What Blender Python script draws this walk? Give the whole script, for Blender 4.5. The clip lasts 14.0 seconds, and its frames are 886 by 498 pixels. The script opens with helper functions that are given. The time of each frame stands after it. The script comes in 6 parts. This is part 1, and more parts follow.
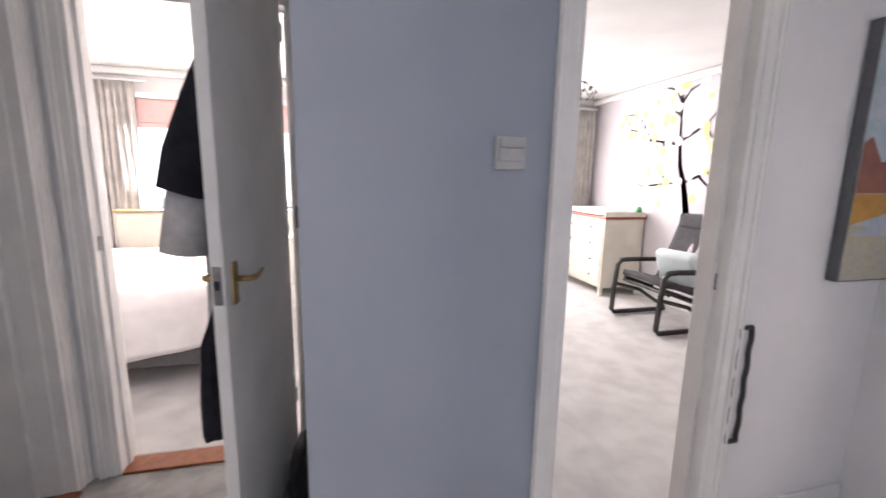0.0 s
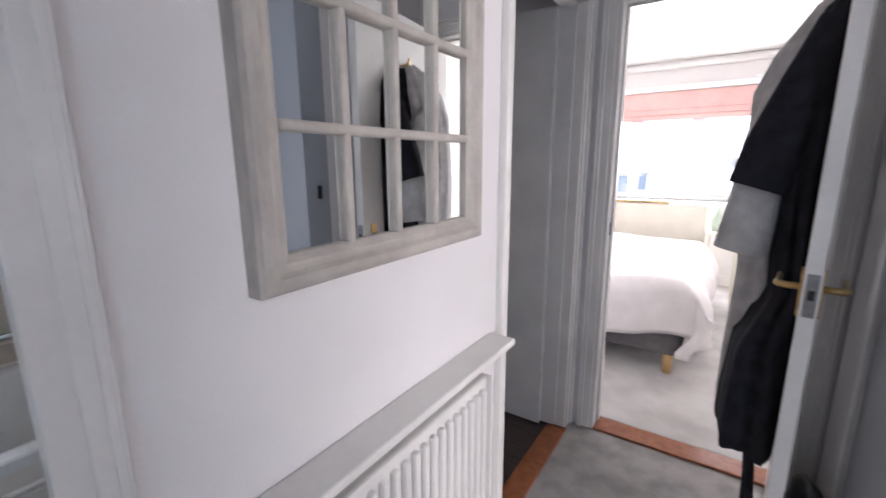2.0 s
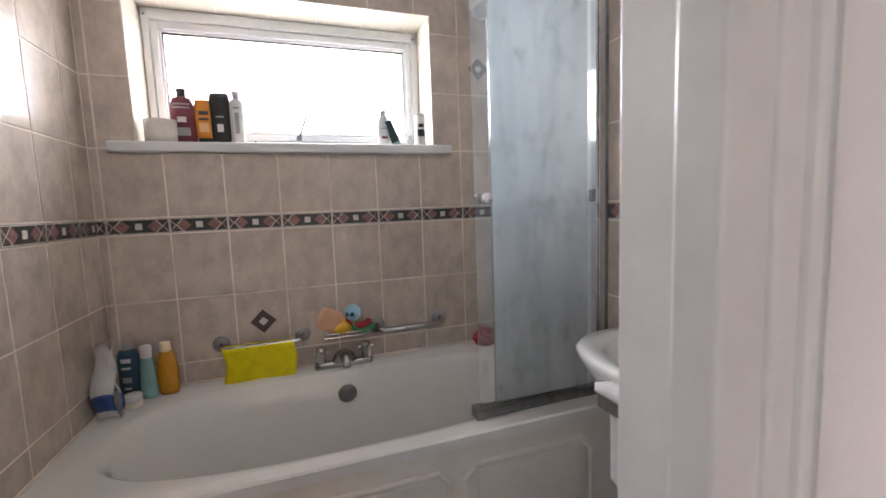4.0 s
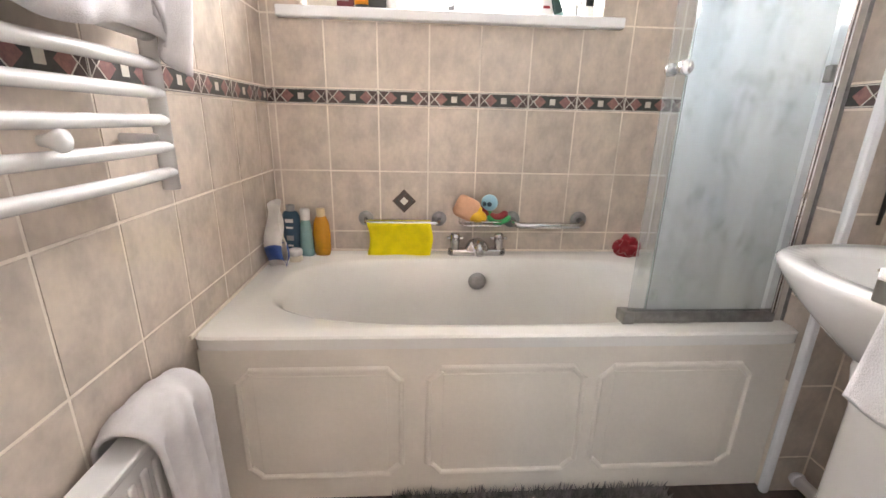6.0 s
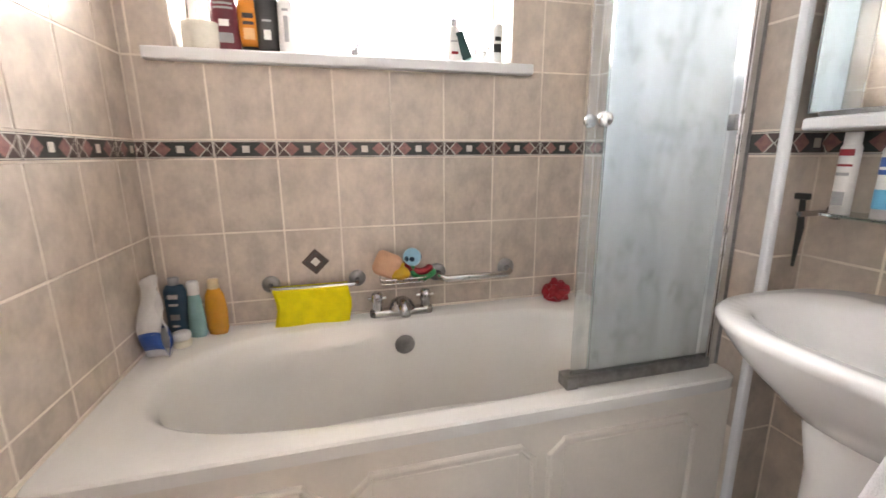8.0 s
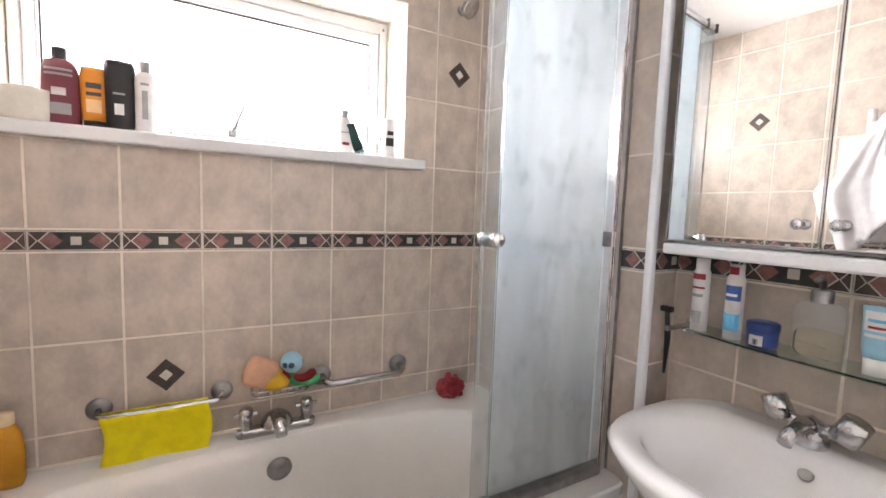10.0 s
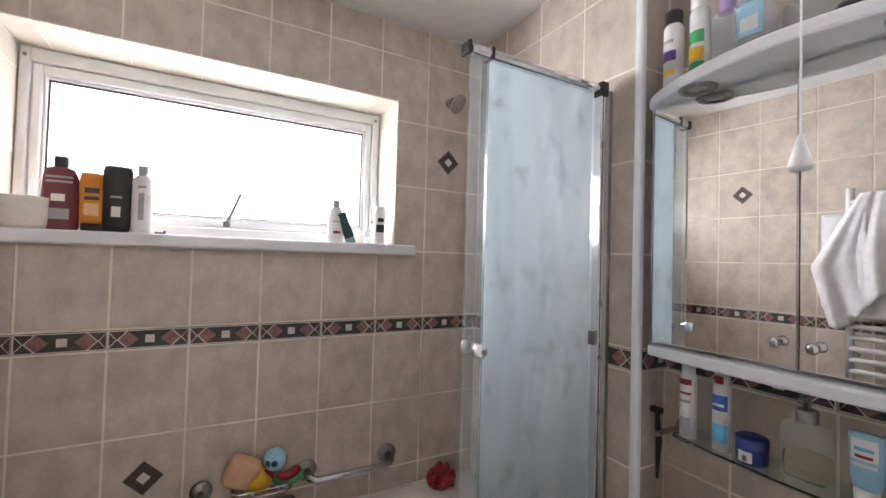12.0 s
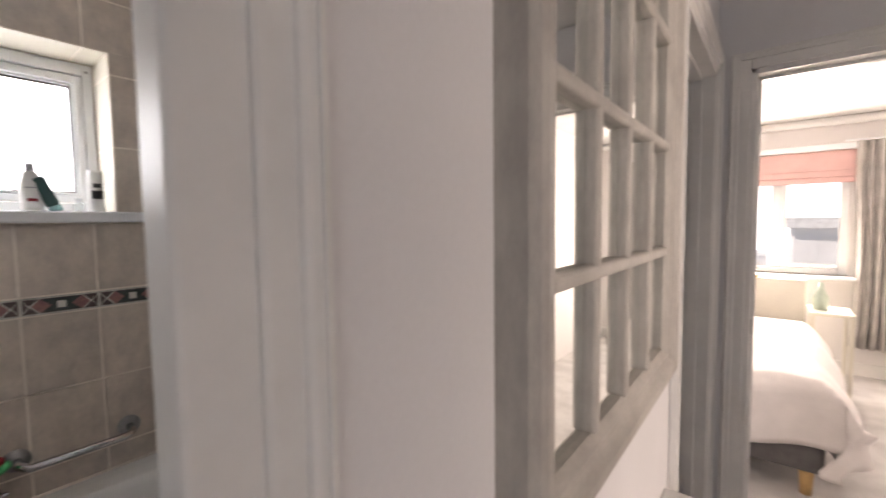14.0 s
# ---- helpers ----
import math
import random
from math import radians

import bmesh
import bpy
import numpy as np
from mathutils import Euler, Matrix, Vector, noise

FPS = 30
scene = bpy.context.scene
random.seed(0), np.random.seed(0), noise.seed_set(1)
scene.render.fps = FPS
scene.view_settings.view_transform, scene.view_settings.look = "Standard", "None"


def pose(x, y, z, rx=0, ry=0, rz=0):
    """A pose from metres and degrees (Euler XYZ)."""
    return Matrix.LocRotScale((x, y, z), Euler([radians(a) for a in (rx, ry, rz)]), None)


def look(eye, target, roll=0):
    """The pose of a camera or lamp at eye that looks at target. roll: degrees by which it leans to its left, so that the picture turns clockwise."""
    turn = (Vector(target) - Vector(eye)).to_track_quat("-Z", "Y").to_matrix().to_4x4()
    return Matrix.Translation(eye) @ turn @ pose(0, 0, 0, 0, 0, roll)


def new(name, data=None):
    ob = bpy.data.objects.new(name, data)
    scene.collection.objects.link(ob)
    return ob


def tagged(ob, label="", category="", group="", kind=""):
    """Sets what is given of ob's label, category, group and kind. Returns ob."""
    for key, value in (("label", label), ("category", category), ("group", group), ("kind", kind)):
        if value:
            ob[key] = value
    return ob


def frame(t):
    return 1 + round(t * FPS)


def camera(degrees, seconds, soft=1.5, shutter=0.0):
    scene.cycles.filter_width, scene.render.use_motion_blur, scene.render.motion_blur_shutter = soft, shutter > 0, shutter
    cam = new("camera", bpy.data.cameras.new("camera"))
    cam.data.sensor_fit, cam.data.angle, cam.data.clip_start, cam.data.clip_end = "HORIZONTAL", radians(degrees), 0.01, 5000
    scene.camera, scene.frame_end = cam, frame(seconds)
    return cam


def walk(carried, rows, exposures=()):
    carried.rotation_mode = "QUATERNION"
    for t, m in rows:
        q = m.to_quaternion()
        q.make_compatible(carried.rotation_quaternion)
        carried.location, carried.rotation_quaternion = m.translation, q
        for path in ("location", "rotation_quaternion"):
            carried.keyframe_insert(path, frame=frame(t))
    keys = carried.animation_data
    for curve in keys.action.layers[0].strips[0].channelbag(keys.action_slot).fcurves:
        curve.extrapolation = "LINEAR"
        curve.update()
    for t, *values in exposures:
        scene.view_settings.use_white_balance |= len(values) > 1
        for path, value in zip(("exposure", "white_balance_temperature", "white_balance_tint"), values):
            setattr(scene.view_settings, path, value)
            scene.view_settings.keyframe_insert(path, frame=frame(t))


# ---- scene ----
cam = camera(93.3, 14.0, shutter=0.25)
PATH = [
    (0, (0.054, -0.015, 1.353), (0.531, 1.897, 1.01), 1.1),
    (0.5, (-0.139, -0.021, 1.384), (-0.054, 1.941, 1.007), 0.1),
    (1, (-0.29, -0.044, 1.38), (-0.596, 1.89, 0.97), -0.3),
    (1.5, (-0.402, -0.08, 1.373), (-1.11, 1.737, 0.931), -0.2),
    (2, (-0.472, -0.091, 1.367), (-1.57, 1.531, 0.96), -0.3),
    (2.5, (-0.496, -0.114, 1.361), (-1.933, 1.243, 1.057), -0.4),
    (3, (-0.649, -0.173, 1.33), (-2.266, 0.981, 1.094), -1.4),
    (3.5, (-0.817, -0.144, 1.294), (-2.618, 0.702, 1.094), -2.3),
    (4, (-0.894, -0.206, 1.263), (-2.774, 0.443, 1.058), -2.1),
    (6.5, (-0.978, -0.315, 1.138), (-2.879, -0.224, 0.522), 1.3),
    (7.5, (-1.043, -0.286, 1.181), (-2.981, -0.093, 0.726), 0.1),
    (8.2, (-1.178, -0.276, 1.214), (-3.04, 0.317, 0.788), -0.2),
    (10.5, (-1.252, -0.227, 1.384), (-2.983, 0.769, 1.273), 2.4),
    (11, (-1.243, -0.218, 1.438), (-2.985, 0.765, 1.42), 2.3),
    (11.5, (-1.239, -0.214, 1.475), (-2.985, 0.762, 1.508), 2.1),
    (12, (-1.226, -0.211, 1.482), (-2.977, 0.753, 1.534), 1.6),
    (12.5, (-1.186, -0.227, 1.474), (-2.942, 0.729, 1.503), 0.8),
    (13, (-1.061, -0.193, 1.451), (-2.813, 0.77, 1.447), -0.0),
    (13.5, (-0.941, -0.111, 1.407), (-2.545, 1.083, 1.387), -0.7),
    (14, (-0.863, -0.066, 1.483), (-2.098, 1.502, 1.356), -0.7),
]
# ---- exposure, world and light ----
EXPOSURES = [(0.0, -0.03, 6500, 18), (1.0, -0.1, 6300, 17), (1.5, -0.2, 6200, 16), (3.0, -0.32, 5900, 16), (3.5, -0.32, 6800, 19), (4.0, 0.0, 7200, 21),
             (6.5, 1.25, 7700, 19), (7.5, 0.98, 7700, 20), (8.0, 1.02, 7700, 20), (10.5, 0.68, 7450, 23), (12.0, 0.0, 7250, 21), (13.0, -0.06, 7250, 21),
             (13.5, -0.15, 8300, 23), (14.0, -0.45, 7500, 20)]
walk(cam, [(t, look(eye, target, roll)) for t, eye, target, roll in PATH], EXPOSURES)

world = bpy.data.worlds.new("sky")
scene.world = world
world.use_nodes = True
wn = world.node_tree
sky = wn.nodes.new("ShaderNodeTexSky")
sky.sky_type, sky.sun_disc = "NISHITA", False
sky.sun_elevation, sky.sun_rotation = radians(42), radians(250)
wn.links.new(sky.outputs["Color"], wn.nodes["Background"].inputs["Color"])
wn.nodes["Background"].inputs["Strength"].default_value = 0.15

sun = new("sun", bpy.data.lights.new("sun", "SUN"))
sun.data.energy, sun.data.angle, sun.data.color = 5.0, radians(2), (1.0, 0.95, 0.88)
sun.matrix_world = look((-6, -4, 6.5), (0, 0, 0))


def area_light(eye, target, w, h, watts, colour):
    """Area lamp for sky light at a window, or for light added to the hall."""
    ob = new("area_light", bpy.data.lights.new("area_light", "AREA"))
    ob.data.shape, ob.data.size, ob.data.size_y = "RECTANGLE", w, h
    ob.data.energy, ob.data.color = watts, colour
    ob.matrix_world = look(eye, target)
    return ob


area_light((-3.03, -0.17, 1.83), (0.0, -0.17, 1.2), 1.02, 0.42, 27, (0.78, 0.89, 1.0))
area_light((-1.25, 5.24, 1.40), (-1.25, 0, 1.0), 1.8, 0.85, 165, (1.0, 0.97, 0.95))
area_light((1.9, 5.24, 1.45), (1.9, 0, 1.0), 1.6, 1.0, 105, (1.0, 0.98, 0.95))
# Unseen bluish fill lamp, added to light the hall from behind.
area_light((0.55, -1.72, 1.35), (0.3, 1, 1.0), 0.5, 1.5, 8.5, (0.60, 0.79, 1.0))
# Unseen warm lamp, added so that a beam brightens the mirror wall.
area_light((4.22, -0.16, 1.35), (1.5, 0.36, 1.2), 0.42, 1.4, 235, (1.0, 0.93, 0.87))

# ---- materials ----
MATS = {}


def material(name, colour, rough=0.6, metal=0.0, vary=0.08, scale=6.0, fine=90.0, bump=0.15, second=None, spec=0.5,
             piece=0.0, stretch=(1, 1, 1), coat=0.0):
    """A surface with broad and fine variation of colour, and fine relief."""
    if name in MATS:
        return MATS[name]
    m = bpy.data.materials.new(name)
    m.use_nodes = True
    n, l = m.node_tree.nodes, m.node_tree.links
    b = n["Principled BSDF"]
    b.inputs["Roughness"].default_value = rough
    b.inputs["Metallic"].default_value = metal
    b.inputs["Specular IOR Level"].default_value = spec
    b.inputs["Coat Weight"].default_value = coat
    co = n.new("ShaderNodeTexCoord")
    mp = n.new("ShaderNodeMapping")
    mp.inputs["Scale"].default_value = stretch
    geo = n.new("ShaderNodeNewGeometry")
    l.new(geo.outputs["Position"], mp.inputs["Vector"])
    broad, small = n.new("ShaderNodeTexNoise"), n.new("ShaderNodeTexNoise")
    broad.inputs["Scale"].default_value, broad.inputs["Detail"].default_value = scale, 5
    small.inputs["Scale"].default_value, small.inputs["Detail"].default_value = fine, 3
    l.new(mp.outputs["Vector"], broad.inputs["Vector"])
    l.new(mp.outputs["Vector"], small.inputs["Vector"])
    two = second or tuple(c * (1 - 2.2 * vary) for c in colour)
    mix = n.new("ShaderNodeMix")
    mix.data_type = "RGBA"
    mix.inputs["A"].default_value, mix.inputs["B"].default_value = (*colour, 1), (*two, 1)
    ramp = n.new("ShaderNodeMapRange")
    ramp.inputs["From Min"].default_value, ramp.inputs["From Max"].default_value = 0.38, 0.66
    l.new(broad.outputs["Fac"], ramp.inputs["Value"])
    l.new(ramp.outputs["Result"], mix.inputs["Factor"])
    mul = n.new("ShaderNodeMix")
    mul.data_type, mul.blend_type = "RGBA", "MULTIPLY"
    mul.inputs["Factor"].default_value = min(1.0, vary * 4)
    l.new(mix.outputs["Result"], mul.inputs["A"])
    grey = n.new("ShaderNodeMapRange")
    grey.inputs["To Min"].default_value, grey.inputs["To Max"].default_value = 0.7, 1.25
    l.new(small.outputs["Fac"], grey.inputs["Value"])
    l.new(grey.outputs["Result"], mul.inputs["B"])
    last = mul.outputs["Result"]
    if piece:
        info, hsv = n.new("ShaderNodeObjectInfo"), n.new("ShaderNodeHueSaturation")
        pr = n.new("ShaderNodeMapRange")
        pr.inputs["To Min"].default_value, pr.inputs["To Max"].default_value = 1 - piece, 1 + piece
        l.new(info.outputs["Random"], pr.inputs["Value"])
        l.new(pr.outputs["Result"], hsv.inputs["Value"])
        l.new(last, hsv.inputs["Color"])
        last = hsv.outputs["Color"]
    l.new(last, b.inputs["Base Color"])
    if bump:
        bp = n.new("ShaderNodeBump")
        bp.inputs["Strength"].default_value, bp.inputs["Distance"].default_value = bump, 0.004
        l.new(small.outputs["Fac"], bp.inputs["Height"])
        l.new(bp.outputs["Normal"], b.inputs["Normal"])
    MATS[name] = m
    return m


def glow(name, colour, strength):
    m = bpy.data.materials.new(name)
    m.use_nodes = True
    b = m.node_tree.nodes["Principled BSDF"]
    b.inputs["Base Color"].default_value = (*colour, 1)
    b.inputs["Emission Color"].default_value = (*colour, 1)
    b.inputs["Emission Strength"].default_value = strength
    return m


def clear(name, colour=(1, 1, 1), rough=0.0, ior=1.45, trans=1.0):
    m = bpy.data.materials.new(name)
    m.use_nodes = True
    b = m.node_tree.nodes["Principled BSDF"]
    b.inputs["Base Color"].default_value = (*colour, 1)
    b.inputs["Roughness"].default_value = rough
    b.inputs["IOR"].default_value = ior
    b.inputs["Transmission Weight"].default_value = trans
    return m


def frosted(name, body, film, rough, tint):
    """Bath screen glass: body is the share that scatters (low, high) in drawn-out streaks, film the share of dried water marks."""
    m = bpy.data.materials.new(name)
    m.use_nodes = True
    n, l = m.node_tree.nodes, m.node_tree.links
    b, out = n["Principled BSDF"], n["Material Output"]
    b.inputs["Base Color"].default_value = (0.55, 0.57, 0.58, 1)
    b.inputs["Roughness"].default_value = 0.15
    tl, rf = n.new("ShaderNodeBsdfTranslucent"), n.new("ShaderNodeBsdfRefraction")
    tl.inputs["Color"].default_value = tint
    rf.inputs["Color"].default_value = (0.93, 0.95, 0.95, 1)
    rf.inputs["Roughness"].default_value, rf.inputs["IOR"].default_value = rough, 1.05
    geo = n.new("ShaderNodeNewGeometry")
    def cloud(stretch, scale, detail, lo, hi, a, c):
        mp, no, mr = n.new("ShaderNodeMapping"), n.new("ShaderNodeTexNoise"), n.new("ShaderNodeMapRange")
        mp.inputs["Scale"].default_value = stretch
        no.inputs["Scale"].default_value, no.inputs["Detail"].default_value = scale, detail
        mr.inputs["From Min"].default_value, mr.inputs["From Max"].default_value = lo, hi
        mr.inputs["To Min"].default_value, mr.inputs["To Max"].default_value = a, c
        l.new(geo.outputs["Position"], mp.inputs["Vector"])
        l.new(mp.outputs["Vector"], no.inputs["Vector"])
        l.new(no.outputs["Fac"], mr.inputs["Value"])
        return mr.outputs["Result"]
    streak = cloud((1, 7, 0.9), 2.2, 3, 0.36, 0.64, *body)
    marks = cloud((1, 1.6, 1.0), 16.0, 6, 0.54, 0.72, *film)
    a, c = n.new("ShaderNodeMixShader"), n.new("ShaderNodeMixShader")
    l.new(streak, a.inputs[0])
    l.new(rf.outputs["BSDF"], a.inputs[1])
    l.new(tl.outputs["BSDF"], a.inputs[2])
    l.new(marks, c.inputs[0])
    l.new(a.outputs["Shader"], c.inputs[1])
    l.new(b.outputs["BSDF"], c.inputs[2])
    l.new(c.outputs["Shader"], out.inputs["Surface"])
    return m


TILE = material("tile_glaze", (0.62, 0.525, 0.445), 0.22, vary=0.11, scale=15, fine=70, bump=0.03, second=(0.49, 0.42, 0.36), piece=0.05, stretch=(1, 1, 0.75))
GROUT = material("grout", (0.84, 0.75, 0.65), 0.85, vary=0.10, scale=5, fine=150, bump=0.2)
BORDER_PALE = material("border_pale", (0.70, 0.67, 0.60), 0.3, vary=0.06, scale=30, fine=200, bump=0.02)
BORDER_DARK = material("border_dark", (0.045, 0.05, 0.045), 0.3, vary=0.2, scale=40, fine=200, bump=0.02)
BORDER_PINK = material("border_pink", (0.33, 0.16, 0.14), 0.3, vary=0.22, scale=60, fine=220, bump=0.02, second=(0.22, 0.10, 0.10))
BORDER_BROWN = material("border_brown", (0.085, 0.052, 0.045), 0.3, vary=0.15, scale=50, bump=0.02)
WALL = material("wall_paint", (0.75, 0.73, 0.735), 0.75, vary=0.03, scale=2.5, fine=160, bump=0.08)
ROOM = material("room_paint", (0.80, 0.77, 0.75), 0.8, vary=0.03, scale=2, fine=160, bump=0.08)
LILAC = material("lilac_paint", (0.68, 0.64, 0.66), 0.8, vary=0.03, scale=2, fine=160, bump=0.08)
GLOSS = material("white_gloss", (0.80, 0.78, 0.755), 0.35, vary=0.04, scale=5, fine=60, bump=0.05)
CEIL = material("ceiling_paint", (0.80, 0.79, 0.77), 0.9, vary=0.03, scale=3, fine=120, bump=0.12)
CARPET = material("carpet", (0.52, 0.50, 0.48), 0.98, vary=0.16, scale=9, fine=420, bump=0.9, second=(0.36, 0.345, 0.33), spec=0.1)
PALE_CARPET = material("pale_carpet", (0.66, 0.64, 0.62), 0.98, vary=0.12, scale=5, fine=420, bump=0.9, second=(0.54, 0.52, 0.505), spec=0.1)
# Hall wall paint with bluish shade put into its colour, for the switch wall.
SHADED_WALL = material("shaded_wall_paint", (0.33, 0.36, 0.412), 0.7, vary=0.03, scale=2.5, fine=160, bump=0.08)
LINO = material("dark_plank", (0.085, 0.06, 0.05), 0.45, vary=0.25, scale=7, fine=60, bump=0.1, second=(0.05, 0.035, 0.03), stretch=(1, 7, 1))
OAK = material("threshold_wood", (0.36, 0.12, 0.045), 0.4, vary=0.2, scale=10, fine=80, bump=0.1, second=(0.25, 0.08, 0.03), stretch=(3, 3, 3))
PINE = material("pale_wood", (0.62, 0.40, 0.17), 0.5, vary=0.1, scale=12, bump=0.06)
BATHWHITE = material("bath_acrylic", (0.83, 0.81, 0.77), 0.16, vary=0.02, scale=3, bump=0.0, coat=0.3)
PANEL = material("bath_panel", (0.80, 0.74, 0.66), 0.35, vary=0.04, scale=4, fine=80, bump=0.03)
CERAMIC = material("ceramic", (0.86, 0.85, 0.84), 0.10, vary=0.015, scale=3, bump=0.0, coat=0.5)
UPVC = material("upvc", (0.84, 0.85, 0.86), 0.3, vary=0.02, scale=4, bump=0.02)
CHROME = material("chrome", (0.58, 0.58, 0.59), 0.12, metal=1.0, vary=0.06, scale=30, bump=0.0)
STEEL = material("brushed_steel", (0.34, 0.335, 0.33), 0.36, metal=1.0, vary=0.1, scale=40, bump=0.05)
BRASS = material("brass", (0.55, 0.38, 0.16), 0.28, metal=1.0, vary=0.1, scale=40, bump=0.03)
MIRROR = material("mirror", (0.90, 0.92, 0.91), 0.015, metal=1.0, vary=0.0, bump=0.0)
ENAMEL = material("white_enamel", (0.70, 0.69, 0.68), 0.25, vary=0.02, scale=5, bump=0.02)
BRIGHT = material("bright_chrome", (0.80, 0.80, 0.81), 0.06, metal=1.0, vary=0.03, scale=30, bump=0.0)
REVEAL = material("reveal_gloss", (0.64, 0.59, 0.50), 0.2, vary=0.03, scale=6, bump=0.02)
GREYWOOD = material("limed_wood", (0.46, 0.43, 0.39), 0.55, vary=0.08, scale=14, fine=90, bump=0.2, second=(0.37, 0.34, 0.31), stretch=(3, 1, 1))
ROBE_DARK = material("navy_fleece", (0.022, 0.022, 0.030), 0.95, vary=0.2, scale=20, fine=300, bump=0.6, spec=0.2)
ROBE_GREY = material("grey_fleece", (0.60, 0.585, 0.58), 0.95, vary=0.1, scale=20, fine=300, bump=0.6, spec=0.2)
TOWEL = material("white_towel", (0.72, 0.695, 0.70), 0.97, vary=0.05, scale=25, fine=420, bump=0.45, spec=0.15)
YELLOW = material("yellow_cloth", (0.78, 0.66, 0.02), 0.95, vary=0.06, scale=25, fine=350, bump=0.6, spec=0.15)
DUVET = material("duvet", (0.82, 0.78, 0.76), 0.9, vary=0.04, scale=8, fine=200, bump=0.3, spec=0.2)
BEDGREY = material("bed_fabric", (0.16, 0.15, 0.15), 0.9, vary=0.1, scale=20, fine=300, bump=0.4)
BLACKWOOD = material("black_wood", (0.022, 0.019, 0.018), 0.4, vary=0.15, scale=20, bump=0.06)
CUSHION = material("charcoal_cushion", (0.085, 0.08, 0.085), 0.92, vary=0.12, scale=15, fine=260, bump=0.5)
CREAM = material("cream_lacquer", (0.76, 0.72, 0.62), 0.4, vary=0.04, scale=5, bump=0.03)
PINKBLIND = material("pink_blind", (0.72, 0.46, 0.43), 0.85, vary=0.06, scale=6, fine=240, bump=0.2)
CURTAIN = material("grey_curtain", (0.56, 0.53, 0.50), 0.9, vary=0.1, scale=8, fine=260, bump=0.3)
BLACK = material("black_plastic", (0.02, 0.02, 0.022), 0.4, vary=0.1, bump=0.03)
DECAL = material("decal_grey", (0.30, 0.29, 0.30), 0.7, vary=0.1, bump=0.02)
DECAL_Y = material("decal_yellow", (0.85, 0.81, 0.32), 0.7, vary=0.08, bump=0.02)
DECAL_W = material("decal_white", (0.86, 0.85, 0.86), 0.7, vary=0.03, bump=0.02)
GLASS = clear("window_glass", rough=0.0)
SHELFGLASS = clear("shelf_glass", (0.80, 0.93, 0.88), 0.03)
SCREEN = frosted("screen_glass", (0.36, 0.42), (0.07, 0.11), 0.32, (0.62, 0.70, 0.75, 1))
CLEARSCREEN = frosted("screen_glass_clear", (0.04, 0.14), (0.05, 0.20), 0.04, (0.62, 0.66, 0.70, 1))
SKYWHITE = glow("bright_sky", (0.95, 0.98, 1.0), 1.3)


# ---- shape helpers ----
def plain(name, c, rough=0.35, vary=0.06):
    return material(name, c, rough, vary=vary, scale=20, bump=0.0)


def part(name, bm, mat, parent=None, label="", m=None, smooth=False):
    """Links a bmesh as one mesh object under a thing or part."""
    me = bpy.data.meshes.new(name)
    bm.to_mesh(me)
    bm.free()
    for q in (mat if isinstance(mat, (list, tuple)) else [mat]):
        me.materials.append(q)
    if smooth:
        for p in me.polygons:
            p.use_smooth = True
    ob = new(name, me)
    if parent is not None:
        ob.parent = parent
    if m is not None:
        ob.matrix_basis = m
    if label:
        tagged(ob, label)
    return ob


def thing(name, at, label, category, group="", rz=0.0):
    ob = new(name)
    ob.empty_display_size = 0.05
    ob.matrix_basis = pose(*at, 0, 0, rz)
    return tagged(ob, label, category, group)


def setting(name, bm, mat, label="", category=""):
    return tagged(part(name, bm, mat), label, category, "", "structure")


def add_box(bm, x0, y0, z0, x1, y1, z1, bevel=0.0, seg=2, m=None):
    g = bmesh.ops.create_cube(bm, size=1.0, matrix=Matrix.Translation(((x0 + x1) / 2, (y0 + y1) / 2, (z0 + z1) / 2)) @ Matrix.Diagonal((x1 - x0, y1 - y0, z1 - z0, 1)))
    vs = g["verts"]
    if bevel:
        r = bmesh.ops.bevel(bm, geom=list({e for v in vs for e in v.link_edges}), offset=bevel, segments=seg, affect="EDGES", profile=0.5)
        vs = list({v for f in r["faces"] for v in f.verts} | {v for v in vs if v.is_valid})
    if m is not None:
        bmesh.ops.transform(bm, matrix=m, verts=[v for v in vs if v.is_valid])
    return bm


def box(*a, **k):
    return add_box(bmesh.new(), *a, **k)


def boxes(*rows, bevel=0.0):
    bm = bmesh.new()
    for r in rows:
        add_box(bm, *r, bevel=bevel)
    return bm


def lathe(profile, seg=24, squash=1.0):
    """Turns (radius, height) pairs round the z axis; squash flattens it in y."""
    bm, rings = bmesh.new(), []
    for r, z in profile:
        if r < 1e-5:
            rings.append([bm.verts.new((0, 0, z))])
        else:
            rings.append([bm.verts.new((r * math.cos(2 * math.pi * k / seg), squash * r * math.sin(2 * math.pi * k / seg), z)) for k in range(seg)])
    for a, b in zip(rings, rings[1:]):
        for k in range(seg):
            j = (k + 1) % seg
            q = [a[k % len(a)], a[j % len(a)], b[j % len(b)], b[k % len(b)]]
            q = [v for i, v in enumerate(q) if v not in q[:i]]
            if len(q) > 2:
                bm.faces.new(q)
    bmesh.ops.recalc_face_normals(bm, faces=bm.faces)
    return bm


